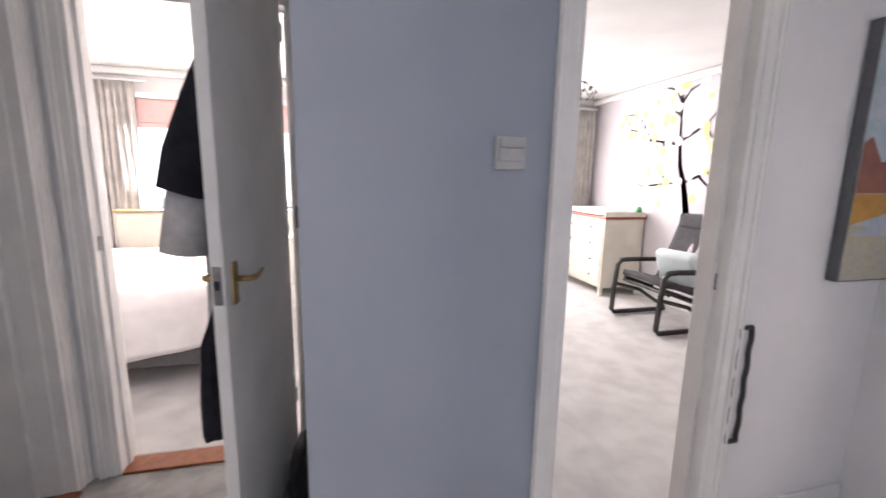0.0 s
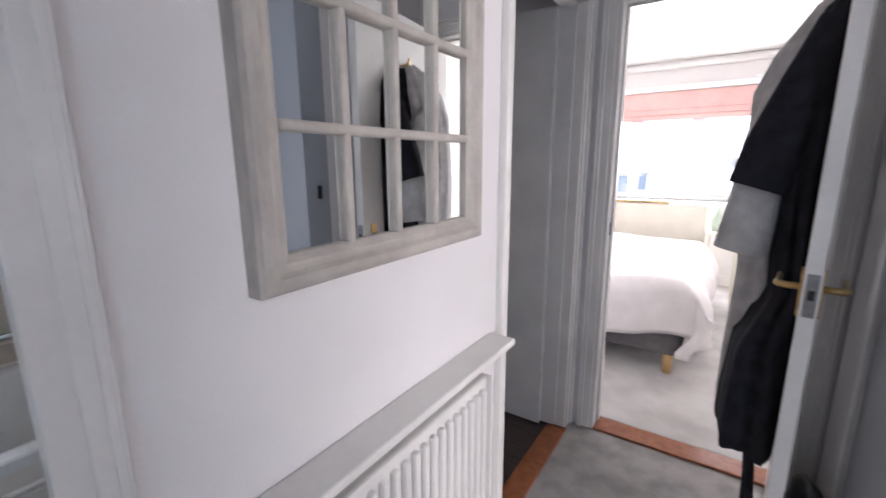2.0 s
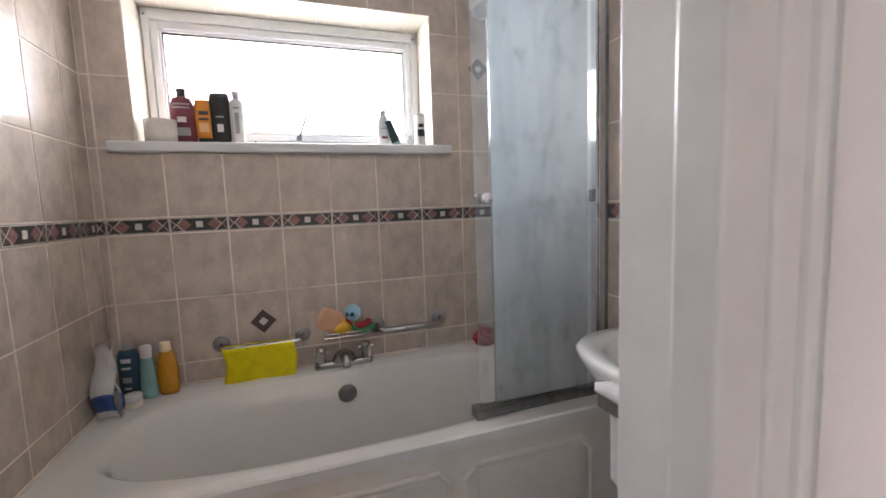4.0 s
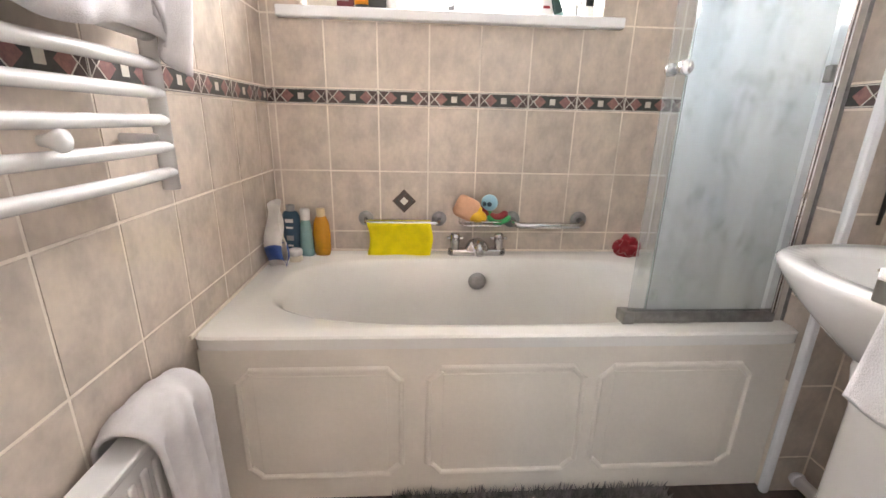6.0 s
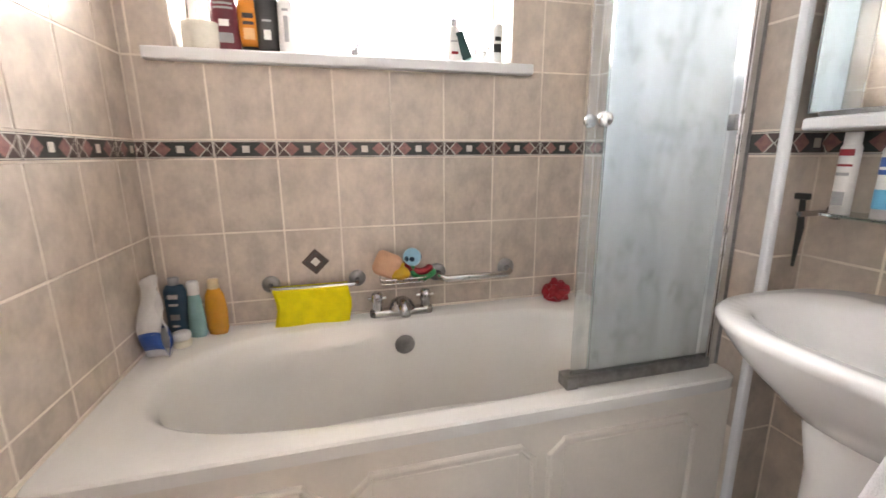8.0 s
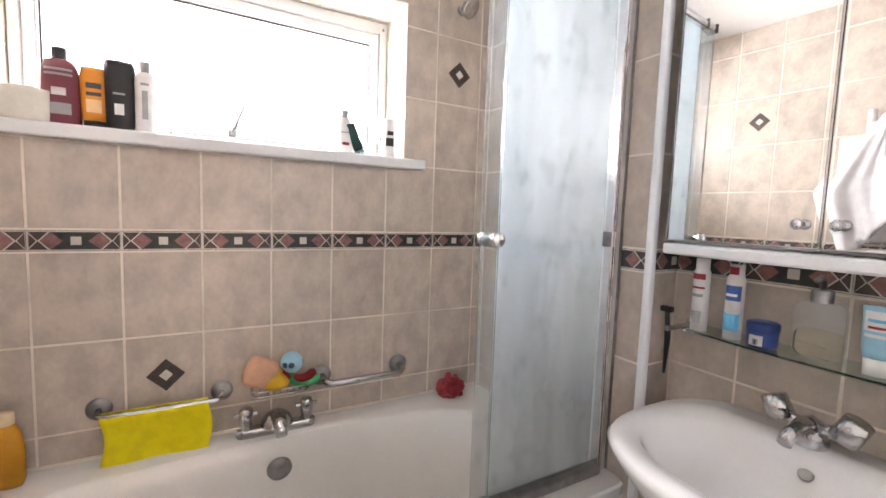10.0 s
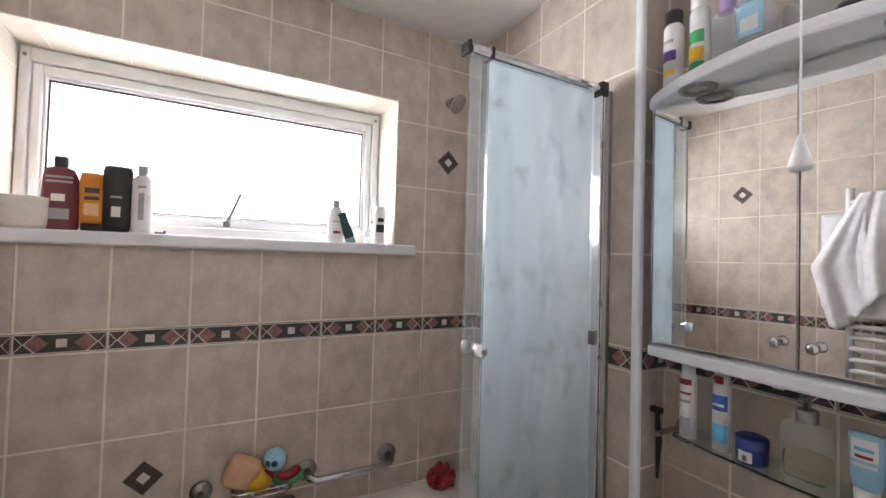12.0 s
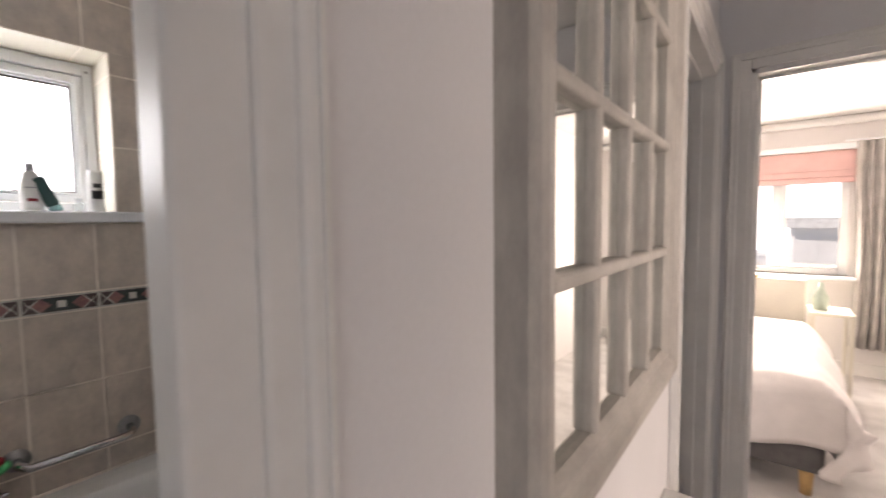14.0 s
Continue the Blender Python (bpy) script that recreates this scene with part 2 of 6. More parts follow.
def add_tube(bm, pts, r, seg=10, caps=True):
    """A round bar through points; r is one radius or one per point."""
    pts = [Vector(p) for p in pts]
    rs = r if isinstance(r, (list, tuple)) else [r] * len(pts)
    rings, side = [], None
    for i, p in enumerate(pts):
        d = (pts[min(i + 1, len(pts) - 1)] - pts[max(i - 1, 0)]).normalized()
        if side is None:
            side = d.orthogonal().normalized()
        side = (side - d * side.dot(d)).normalized()
        up = d.cross(side)
        rings.append([bm.verts.new(p + rs[i] * (side * math.cos(2 * math.pi * k / seg) + up * math.sin(2 * math.pi * k / seg))) for k in range(seg)])
    for a, b in zip(rings, rings[1:]):
        for k in range(seg):
            bm.faces.new((a[k], a[(k + 1) % seg], b[(k + 1) % seg], b[k]))
    if caps:
        bm.faces.new(rings[0][::-1])
        bm.faces.new(rings[-1])
    return bm


def tube(pts, r, seg=10):
    return add_tube(bmesh.new(), pts, r, seg)


def arc(c, r, a0, a1, n, axis="xz"):
    out = []
    for k in range(n + 1):
        a = radians(a0 + (a1 - a0) * k / n)
        p = [0, 0, 0]
        p["xyz".index(axis[0])], p["xyz".index(axis[1])] = r * math.cos(a), r * math.sin(a)
        out.append(Vector(c) + Vector(p))
    return out


def sheet(fn, nu, nv, thick=0.004):
    """A cloth-like sheet: fn(u, v) gives its place; made solid with a thickness."""
    bm = bmesh.new()
    g = [[bm.verts.new(fn(i / nu, j / nv)) for j in range(nv + 1)] for i in range(nu + 1)]
    for i in range(nu):
        for j in range(nv):
            bm.faces.new((g[i][j], g[i + 1][j], g[i + 1][j + 1], g[i][j + 1]))
    bmesh.ops.recalc_face_normals(bm, faces=bm.faces)
    bmesh.ops.solidify(bm, geom=bm.faces[:], thickness=thick)
    return bm


def prism(outline, z0, z1, bevel=0.0):
    """A flat outline in x and y, given height."""
    bm = bmesh.new()
    f = bm.faces.new([bm.verts.new((x, y, z0)) for x, y in outline])
    r = bmesh.ops.extrude_face_region(bm, geom=[f])
    bmesh.ops.translate(bm, vec=(0, 0, z1 - z0), verts=[v for v in r["geom"] if isinstance(v, bmesh.types.BMVert)])
    bmesh.ops.recalc_face_normals(bm, faces=bm.faces)
    if bevel:
        bmesh.ops.bevel(bm, geom=bm.edges[:], offset=bevel, segments=2, affect="EDGES", profile=0.5)
    return bm


# ---- setting: floors, walls, ceilings ----
H = 2.42
setting("floor_hall", boxes((-1.05, -1.7, -0.1, 1.46, 1.12, 0.0), (-1.05, 1.12, -0.1, -0.05, 1.96, 0.0), (0.71, 1.12, -0.1, 1.385, 1.25, 0.0), (-0.95, 1.96, -0.1, -0.12, 2.10, 0.0)), CARPET, "grey cut-pile hall carpet, slightly worn", "carpet")
setting("floor_bedroom", box(-3.0, 2.10, -0.1, 0.55, 5.35, 0.0), PALE_CARPET, "pale grey bedroom carpet", "carpet")
setting("floor_nursery", box(0.67, 1.25, -0.1, 3.55, 5.35, 0.0), PALE_CARPET, "pale grey nursery carpet", "carpet")
setting("floor_bathroom", box(-2.85, -1.0, -0.1, -1.11, 1.02, 0.05), LINO, "dark wood-effect bathroom floor", "floor")
setting("floor_side_room", box(-2.6, 1.02, -0.1, -1.11, 2.1, -0.005), LINO, "dark wood-effect floor of the side room", "floor")
for nm, r in (("ceiling_hall", (-1.05, -1.7, H, 2.1, 1.12, H + 0.1)), ("ceiling_passage", (-1.05, 1.12, H, 0.67, 1.96, H + 0.1)), ("ceiling_bedroom", (-3.0, 2.1, H, 0.55, 5.35, H + 0.1)),
              ("ceiling_nursery", (0.67, 1.25, H, 3.55, 5.35, H + 0.1)), ("ceiling_bathroom", (-2.85, -1.0, H - 0.02, -1.17, 1.02, H + 0.1)),
              ("ceiling_side_room", (-2.6, 1.02, H, -1.17, 1.96, H + 0.1))):
    setting(nm, box(*r), CEIL, "plain white painted ceiling", "ceiling")

# hall side of the bathroom partition: doorway to the bathroom and to the side room
DH = 2.06
setting("wall_mirror", boxes((-1.11, 0.05, 0, -1.05, 1.12, H), (-1.11, -0.75, DH, -1.05, 0.05, H), (-1.11, -1.7, 0, -1.05, -0.75, H),
                             (-1.11, 1.12, DH, -1.05, 1.90, H), (-1.11, 1.90, 0, -1.05, 1.96, H)), WALL, "pale painted hall wall", "wall")
setting("wall_bathroom_east", boxes((-1.17, 0.05, 0, -1.11, 1.12, H), (-1.17, -0.75, DH, -1.11, 0.05, H), (-1.17, -1.0, 0, -1.11, -0.75, H),
                                    (-1.17, 1.12, DH, -1.11, 1.90, H), (-1.17, 1.90, 0, -1.11, 1.96, H)), ROOM, "pale wall beside the doorways", "wall")
# wall between hall and bedroom
setting("wall_bedroom_door", boxes((-3.0, 1.96, 0, -0.95, 2.10, H), (-0.95, 1.96, DH, -0.12, 2.10, H), (-0.12, 1.96, 0, 0.67, 2.10, H)), WALL, "pale painted wall round the bedroom doorway", "wall")
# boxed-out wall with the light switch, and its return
setting("wall_switch", boxes((-0.05, 1.12, 0, 0.71, 1.25, H), (0.71, 1.12, DH, 1.385, 1.25, H)), SHADED_WALL, "pale painted wall with a light switch, blue-grey shade in its colour", "wall")
setting("wall_picture", box(1.385, 1.12, 0, 2.1, 1.25, H), WALL, "pale painted hall wall with a picture", "wall")
setting("wall_return", box(-0.05, 1.25, 0, 0.07, 1.96, H), WALL, "pale painted return wall behind the door", "wall")
# Unseen wall added; its slot trims the side lamp's beam to the mirror wall.
setting("wall_hall_east", boxes((2.1, 0.45, 0, 2.22, 1.12, H), (2.1, -1.7, 0, 2.22, 0.02, H), (2.1, 0.02, 2.06, 2.22, 0.45, H)), WALL, "pale painted hall wall", "wall")
# Unseen wall, left open for the added door and its fill lamp.
setting("wall_hall_south", boxes((-1.17, -1.82, 0, 0.2, -1.7, H), (0.9, -1.82, 0, 1.58, -1.7, H), (0.2, -1.82, 2.1, 0.9, -1.7, H)), WALL, "unseen hall wall with an opening for the added door", "wall")
# bedroom and nursery shells
setting("wall_bedroom_north", boxes((-3.0, 5.35, 0, -2.2, 5.5, H), (-0.3, 5.35, 0, 0.61, 5.5, H), (-2.2, 5.35, 0, -0.3, 5.5, 0.93), (-2.2, 5.35, 1.98, -0.3, 5.5, H)), ROOM, "cream bedroom window wall", "wall")
setting("wall_bedroom_west", box(-3.12, 1.96, 0, -3.0, 5.5, H), ROOM, "cream bedroom wall", "wall")
setting("wall_party", box(0.55, 2.1, 0, 0.67, 5.35, H), ROOM, "pale wall between bedroom and nursery", "wall")
setting("wall_nursery_north", boxes((0.61, 5.35, 0, 1.1, 5.5, H), (2.7, 5.35, 0, 3.67, 5.5, H), (1.1, 5.35, 0, 2.7, 5.5, 0.93), (1.1, 5.35, 2.0, 2.7, 5.5, H)), LILAC, "lilac-grey nursery window wall", "wall")
setting("wall_nursery_east", box(3.55, 1.12, 0, 3.67, 5.35, H), LILAC, "lilac-grey nursery wall with a tree decal", "wall")
setting("wall_nursery_south", box(2.1, 1.12, 0, 3.55, 1.25, H), LILAC, "lilac-grey nursery wall", "wall")
# side room shell
setting("wall_side_west", box(-2.72, 1.02, 0, -2.6, 1.96, H), ROOM, "plain side room wall", "wall")


def architrave(name, pts_list, label):
    bm = bmesh.new()
    for r in pts_list:
        add_box(bm, *r, bevel=0.006)
    return setting(name, bm, GLOSS, label, "door frame")


def casing(bm, axis, at, side, u0, u1, head, w=0.065, d=0.018, u_open=(1, 1)):
    """Moulded frame round an opening: two steps on a wall face at at, standing out to side."""
    def put(a0, a1, z0, z1, d0, d1):
        if axis == "x":
            add_box(bm, min(at + side * d0, at + side * d1), a0, z0, max(at + side * d0, at + side * d1), a1, z1, bevel=0.004)
        else:
            add_box(bm, a0, min(at + side * d0, at + side * d1), z0, a1, max(at + side * d0, at + side * d1), z1, bevel=0.004)
    for depth, lo, hi in ((d * 0.55, 0.0, w), (d, w * 0.55, w - 0.0015), (d * 1.25, w * 0.8, w - 0.003)):
        if u_open[0]:
            put(u0 - hi, u0 - lo, 0, head + hi, 0, depth)
        if u_open[1]:
            put(u1 + lo, u1 + hi, 0, head + hi, 0, depth)
        put(u0 - (lo if u_open[0] else 0), u1 + (lo if u_open[1] else 0), head + lo, head + hi, 0, depth)


def door_frame(name, axis, a, b, u0, u1, head, sides, label, open_sides=(1, 1), lap=0.008, w=0.065, rebate=False):
    """Lining through the wall from a to b, a stop bead, and casings."""
    bm = bmesh.new()
    t = 0.028
    lo, hi = min(a, b) - 0.003, max(a, b) + 0.003
    mid = (a + b) / 2
    if rebate:
        for c0, c1, k in ((lo, -1.078, 0.006), (-1.078, hi, 0.054)):
            add_box(bm, c0, u0, 0, c1, u0 + k, head, bevel=0.003)
            add_box(bm, c0, u1 - k, 0, c1, u1, head, bevel=0.003)
            add_box(bm, c0, u0 + 0.007, head - k, c1, u1 - 0.007, head, bevel=0.003)
    for q0, q1, z0, z1 in () if rebate else ((u0, u0 + t, 0, head), (u1 - t, u1, 0, head), (u0, u1, head - t, head)):
        add_box(bm, *((lo, q0, z0, hi, q1, z1) if axis == "x" else (q0, lo, z0, q1, hi, z1)), bevel=0.003)
    for q0, q1, z0, z1 in () if rebate else ((u0 + t, u0 + t + 0.012, 0, head - t), (u1 - t - 0.012, u1 - t, 0, head - t), (u0 + t, u1 - t, head - t - 0.012, head - t)):
        add_box(bm, *((mid - 0.018, q0, z0, mid + 0.018, q1, z1) if axis == "x" else (q0, mid - 0.018, z0, q1, mid + 0.018, z1)), bevel=0.002)
    for at, side in sides:
        k = -0.002 if rebate and side < 0 else lap
        casing(bm, axis, at, side, u0 + k, u1 - k, head - k, w, 0.012 if rebate else 0.018, u_open=open_sides)
    return setting(name, bm, GLOSS, label, "door frame")


door_frame("door_1_frame", "x", -1.17, -1.05, -0.75, 0.05, DH, ((-1.05, 1), (-1.17, -1)), "white painted bathroom door frame with moulded casing", lap=0.02, w=0.037, rebate=True)
door_frame("door_2_frame", "x", -1.17, -1.05, 1.12, 1.90, DH, ((-1.05, 1),), "white painted side room door frame")
door_frame("door_3_frame", "y", 1.96, 2.10, -0.95, -0.12, DH, ((1.96, -1), (2.10, 1)), "white painted bedroom door frame")
door_frame("door_4_frame", "y", 1.12, 1.25, 0.71, 1.385, DH, ((1.12, -1), (1.25, 1)), "white painted nursery door frame")
for nm, r in (("threshold_bedroom", (-0.92, 1.95, 0.0, -0.15, 2.07, 0.014)), ("threshold_side_room", (-1.13, 1.15, -0.004, -1.03, 1.87, 0.012)),
              ("threshold_nursery", (0.74, 1.13, 0.0, 1.355, 1.25, 0.014)), ("threshold_bathroom", (-1.165, -0.72, 0.0, -1.06, 0.02, 0.052))):
    setting(nm, box(*r, bevel=0.004), OAK, "worn orange-brown wooden threshold strip", "threshold")

# skirtings
SK = bmesh.new()
for r in ((-0.05, 1.106, 0, 0.645, 1.12, 0.10), (1.46, 1.106, 0, 2.1, 1.12, 0.10), (-3.0, 5.335, 0, 0.55, 5.35, 0.12), (-0.064, 1.11, 0, -0.05, 1.93, 0.10),
          (3.535, 1.25, 0, 3.55, 5.35, 0.12), (0.67, 5.335, 0, 3.53, 5.35, 0.12), (-1.05, 0.13, 0, -1.036, 1.05, 0.10)):
    add_box(SK, *r, bevel=0.004)
setting("baseboard", SK, GLOSS, "white painted skirting board", "skirting")
# coving in bedroom and nursery
CV = bmesh.new()
for r in ((-3.0, 5.27, H - 0.08, 0.55, 5.35, H), (3.47, 1.25, H - 0.08, 3.55, 5.35, H), (0.67, 5.27, H - 0.08, 3.46, 5.35, H)):
    add_box(CV, *r, bevel=0.03)
setting("trim_coving", CV, CEIL, "white plaster coving", "coving")

# ---- bathroom shell ----
BX, LY, EY, NY = -2.728, -0.89, 0.78, 0.90   # window wall, towel wall, bath end wall, basin wall
SX = -1.95                                    # face of the short return at the foot of the bath
WY0, WY1, WZ0, WZ1 = -0.742, 0.40, 1.523, 2.095  # window recess
WT = 0.0012
wall_w = setting("wall_bathroom_window", boxes((-3.08, -1.0, 0, BX - WT, WY0, H), (-3.08, WY1, 0, BX - WT, 1.02, H), (-3.08, WY0, 0, BX - WT, WY1, WZ0), (-3.08, WY0, WZ1, BX - WT, WY1, H)), GROUT, "bathroom window wall with beige ceramic tiles", "tiled wall")
wall_l = setting("wall_bathroom_towel", box(BX - WT, -1.0, 0, -1.17, LY - WT, H), GROUT, "bathroom wall with beige ceramic tiles", "tiled wall")
wall_e = setting("wall_bathroom_end", box(BX - WT, EY + WT, 0, SX - WT, 1.02, H), GROUT, "tiled wall at the foot of the bath", "tiled wall")
wall_n = setting("wall_bathroom_basin", box(SX - WT, NY + WT, 0, -1.17, 1.02, H), GROUT, "tiled wall above the basin", "tiled wall")

# ---- bathroom window ----
WX, WYC = -2.955, -0.17
win = thing("window_1", (WX, WYC, WZ0), "white plastic top-hung window with frosted pane", "window")
tagged(win, kind="structure")
GY0, GY1, GZ0, GZ1 = -0.675, 0.331, 1.612, 2.008   # clear opening of the glass
SY0, SY1, SZ0, SZ1 = -0.713, 0.366, 1.572, 2.050   # outside of the opening sash


def surround(x0, x1, outer, inner, bevel):
    """Four mitre-less bars between two rectangles (y0, z0, y1, z1), seen square on."""
    bm = bmesh.new()
    a, b, c, d = outer
    e, f, g, h = inner
    for y0, z0, y1, z1 in ((a, b, e, d), (g, b, c, d), (e, h, g, d), (e, b, g, f)):
        add_box(bm, x0, y0 - WYC, z0 - WZ0, x1, y1 - WYC, z1 - WZ0, bevel=bevel)
    return bm


part("window_frame", surround(-0.030, 0.030, (WY0 + 0.003, WZ0 + 0.014, WY1 - 0.003, WZ1 - 0.003), (SY0, SZ0, SY1, SZ1), 0.004), UPVC, win)
part("sash", surround(-0.022, 0.022, (SY0 + 0.003, SZ0 + 0.003, SY1 - 0.003, SZ1 - 0.003), (GY0 - 0.010, GZ0 - 0.010, GY1 + 0.010, GZ1 + 0.010), 0.004), UPVC, win)
part("glazing_bead", surround(-0.012, 0.012, (GY0 - 0.009, GZ0 - 0.009, GY1 + 0.009, GZ1 + 0.009), (GY0, GZ0, GY1, GZ1), 0.004), UPVC, win)
part("gasket", surround(-0.006, 0.0055, (GY0, GZ0, GY1, GZ1), (GY0 + 0.005, GZ0 + 0.004, GY1 - 0.005, GZ1 - 0.007), 0.0), BLACK, win, "black rubber glazing gasket")
pane = part("pane", box(-0.004, GY0 + 0.001 - WYC, GZ0 + 0.001 - WZ0, 0.002, GY1 - 0.001 - WYC, GZ1 - 0.001 - WZ0), clear("frosted_pane", (1, 1, 1), 0.5), win, "frosted glass pane")
pane.visible_shadow = False
STAY = material("stay_metal", (0.24, 0.24, 0.25), 0.45, metal=0.6, vary=0.08, scale=30, bump=0.02)
part("stay_plate", box(0.024, -0.045, 0.058, 0.034, 0.035, 0.072, bevel=0.002), UPVC, win, "white window stay plate")
part("window_handle", tube([(0.046, 0.0, 0.066), (0.056, 0.018, 0.115), (0.052, 0.042, 0.178)], [0.006, 0.0055, 0.005]), STAY, win, "slim grey window stay arm")
part("stay_foot", box(0.032, -0.012, 0.055, 0.052, 0.010, 0.075, bevel=0.003), STAY, win)
for y, z in ((-0.556, WZ1 - WZ0 - 0.030), (0.548, WZ1 - WZ0 - 0.030), (0.548, 0.11)):
    part("screw_cap", lathe([(0, 0), (0.005, 0), (0.005, 0.003), (0, 0.004)], 10), STEEL, win, "", Matrix.Translation((0.0305, y, z)) @ pose(0, 0, 0, 0, 90))
sill = part("window_sill", box(0.031, WY0 - 0.082 - WYC, -0.026, -2.695 - WX, WY1 + 0.077 - WYC, 0.012, bevel=0.006), UPVC, win, "white plastic window sill board")
setting("backdrop_bathroom", box(-3.30, -2.2, 0.6, -3.28, 1.9, 3.2), SKYWHITE, "bright overcast sky", "sky")
# ---- bath ----
FZ = 0.05
BF, RIM = -1.965, 0.60
bath = thing("bathtub", ((BX + BF) / 2, (LY + EY) / 2, FZ), "white acrylic bathtub with panelled cream side", "bathtub")
hx, hy = (BF - BX) / 2, (EY - LY) / 2
top = RIM - FZ


def oval(k, n, ax, ay, p=3.0):
    a = 2 * math.pi * k / n
    c, s = math.cos(a), math.sin(a)
    return ax * abs(c) ** (2 / p) * (1 if c > 0 else -1), ay * abs(s) ** (2 / p) * (1 if s > 0 else -1)


bm = bmesh.new()
N = 72
def ring(ax, ay, z, p, cx=0.0, cy=0.0):
    return [bm.verts.new((cx + oval(k, N, ax, ay, p)[0], cy + oval(k, N, ax, ay, p)[1], z)) for k in range(N)]
rings = [ring(hx - 0.012, hy - 0.012, top - 0.040, 40), ring(hx - 0.003, hy - 0.003, top - 0.038, 40), ring(hx - 0.001, hy - 0.001, top - 0.006, 40), ring(hx - 0.006, hy - 0.006, top, 40), ring(hx - 0.045, hy - 0.05, top + 0.003, 14, 0.006),
         ring(hx - 0.070, hy - 0.10, top + 0.001, 2.9, 0.012), ring(hx - 0.082, hy - 0.115, top - 0.006, 2.9, 0.012), ring(hx - 0.094, hy - 0.135, top - 0.03, 2.9, 0.012),
         ring(hx - 0.120, hy - 0.185, top - 0.22, 2.9, 0.01), ring(hx - 0.145, hy - 0.24, top - 0.36, 2.9, 0.01), ring(hx - 0.20, hy - 0.32, top - 0.41, 2.6, 0.01), ring(0.05, 0.12, top - 0.42, 2.2, 0.01)]
for a, b in zip(rings, rings[1:]):
    for k in range(N):
        bm.faces.new((a[k], a[(k + 1) % N], b[(k + 1) % N], b[k]))
bm.faces.new(rings[-1])
bmesh.ops.recalc_face_normals(bm, faces=bm.faces)
part("tub", bm, BATHWHITE, bath, "glossy white moulded tub and rim", smooth=True).data.set_sharp_from_angle(angle=radians(32))
px = BF - (BX + BF) / 2 - 0.015
sp = part("side_panel", box(px - 0.012, -hy + 0.004, 0.0, px, hy - 0.002, top - 0.043, bevel=0.002), PANEL, bath, "cream moulded bath panel")
for j in range(3):
    y0, y1, z0, z1, c = (-0.739, -0.222, 0.268)[j], (-0.298, 0.221, 0.716)[j], 0.088, top - 0.105, 0.035
    pts = [(y0 + c, z0), (y1 - c, z0), (y1 - c, z0 + 0.008), (y1 - 0.006, z0 + c), (y1, z0 + c), (y1, z1 - c), (y1 - 0.008, z1 - c), (y1 - c, z1 - 0.006), (y1 - c, z1), (y0 + c, z1), (y0 + c, z1 - 0.008), (y0 + 0.006, z1 - c), (y0, z1 - c), (y0, z0 + c), (y0 + 0.008, z0 + c), (y0 + c, z0 + 0.006)]
    fl = bmesh.new()
    pr = [(px + 0.002, y, z) for y, z in pts]
    add_tube(fl, pr + [pr[0]], 0.0085, 8)
    part("panel_moulding", fl, PANEL, sp, "raised cut-corner panel moulding")
    part("panel_field", box(px - 0.004, y0 + 0.04, z0 + 0.02, px + 0.003, y1 - 0.04, z1 - 0.02, bevel=0.002), PANEL, sp)
# overflow, taps
ov = thing("overflow", (BX + 0.082, -0.056, 0.503), "round chrome bath overflow plate", "overflow")
part("plate", lathe([(0, 0.012), (0.033, 0.010), (0.038, 0.004), (0.038, 0.0), (0, 0)], 28), STEEL, ov, "", pose(0.035, 0, 0, 0, 90, 0), True)
tp = thing("bath_taps", (BX + 0.06, -0.056, RIM), "chrome bath mixer tap with two cross-top handles", "tap")
part("body", prism([(0.022 * math.cos(radians(a)) , (-0.098 if 180 <= a < 360 else 0.098) + 0.024 * math.sin(radians(a))) for a in range(0, 360, 15)], 0.0, 0.030, 0.008), CHROME, tp, "", None, True)
part("hump", lathe([(0.042, 0.026), (0.038, 0.044), (0.030, 0.060), (0.015, 0.072), (0, 0.075)], 22, 1.25), CHROME, tp, "rounded centre of the mixer", None, True)
part("spout", tube([(0, 0, 0.045), (0.03, 0, 0.062), (0.080, 0, 0.058), (0.102, 0, 0.032)], [0.024, 0.023, 0.021, 0.018], 14), CHROME, tp, "", None, True)
for y in (-0.093, 0.093):
    hd = part("handle", lathe([(0.018, 0.026), (0.019, 0.052), (0.021, 0.058), (0.021, 0.088), (0.017, 0.096), (0, 0.098)], 16), CHROME, tp, "", pose(0, y, 0), True)
    part("grip", boxes((-0.036, -0.006, 0.070, 0.036, 0.006, 0.082), (-0.006, -0.036, 0.070, 0.006, 0.036, 0.082), bevel=0.004), CHROME, hd)

# ---- shower screen ----
sc = thing("shower_screen", (-2.05, 0.78, RIM), "framed folding frosted glass bath screen with chrome trims", "shower screen")
SH = 1.38
for nm, y0, y1, x, gl, lab in (("fixed_pane", -0.424, -0.055, -0.004, SCREEN, "water-marked frosted glass panel"), ("sliding_pane", -0.487, -0.09, 0.014, CLEARSCREEN, "clear glass panel with dried water marks")):
    part(nm, box(x - 0.003, y0, 0.03, x + 0.003, y1, SH - 0.015), gl, sc, lab)
part("pane_edge", box(-0.008, -0.427, 0.03, 0.0, -0.4245, SH - 0.015), SHELFGLASS, sc, "polished glass edge")
for y0, y1 in ((-0.060, -0.053), (-0.050, -0.043)):
    part("hinge_profile", box(-0.018, y0, 0.0, 0.024, y1, SH, bevel=0.003), BRIGHT, sc, "polished chrome hinge profile")
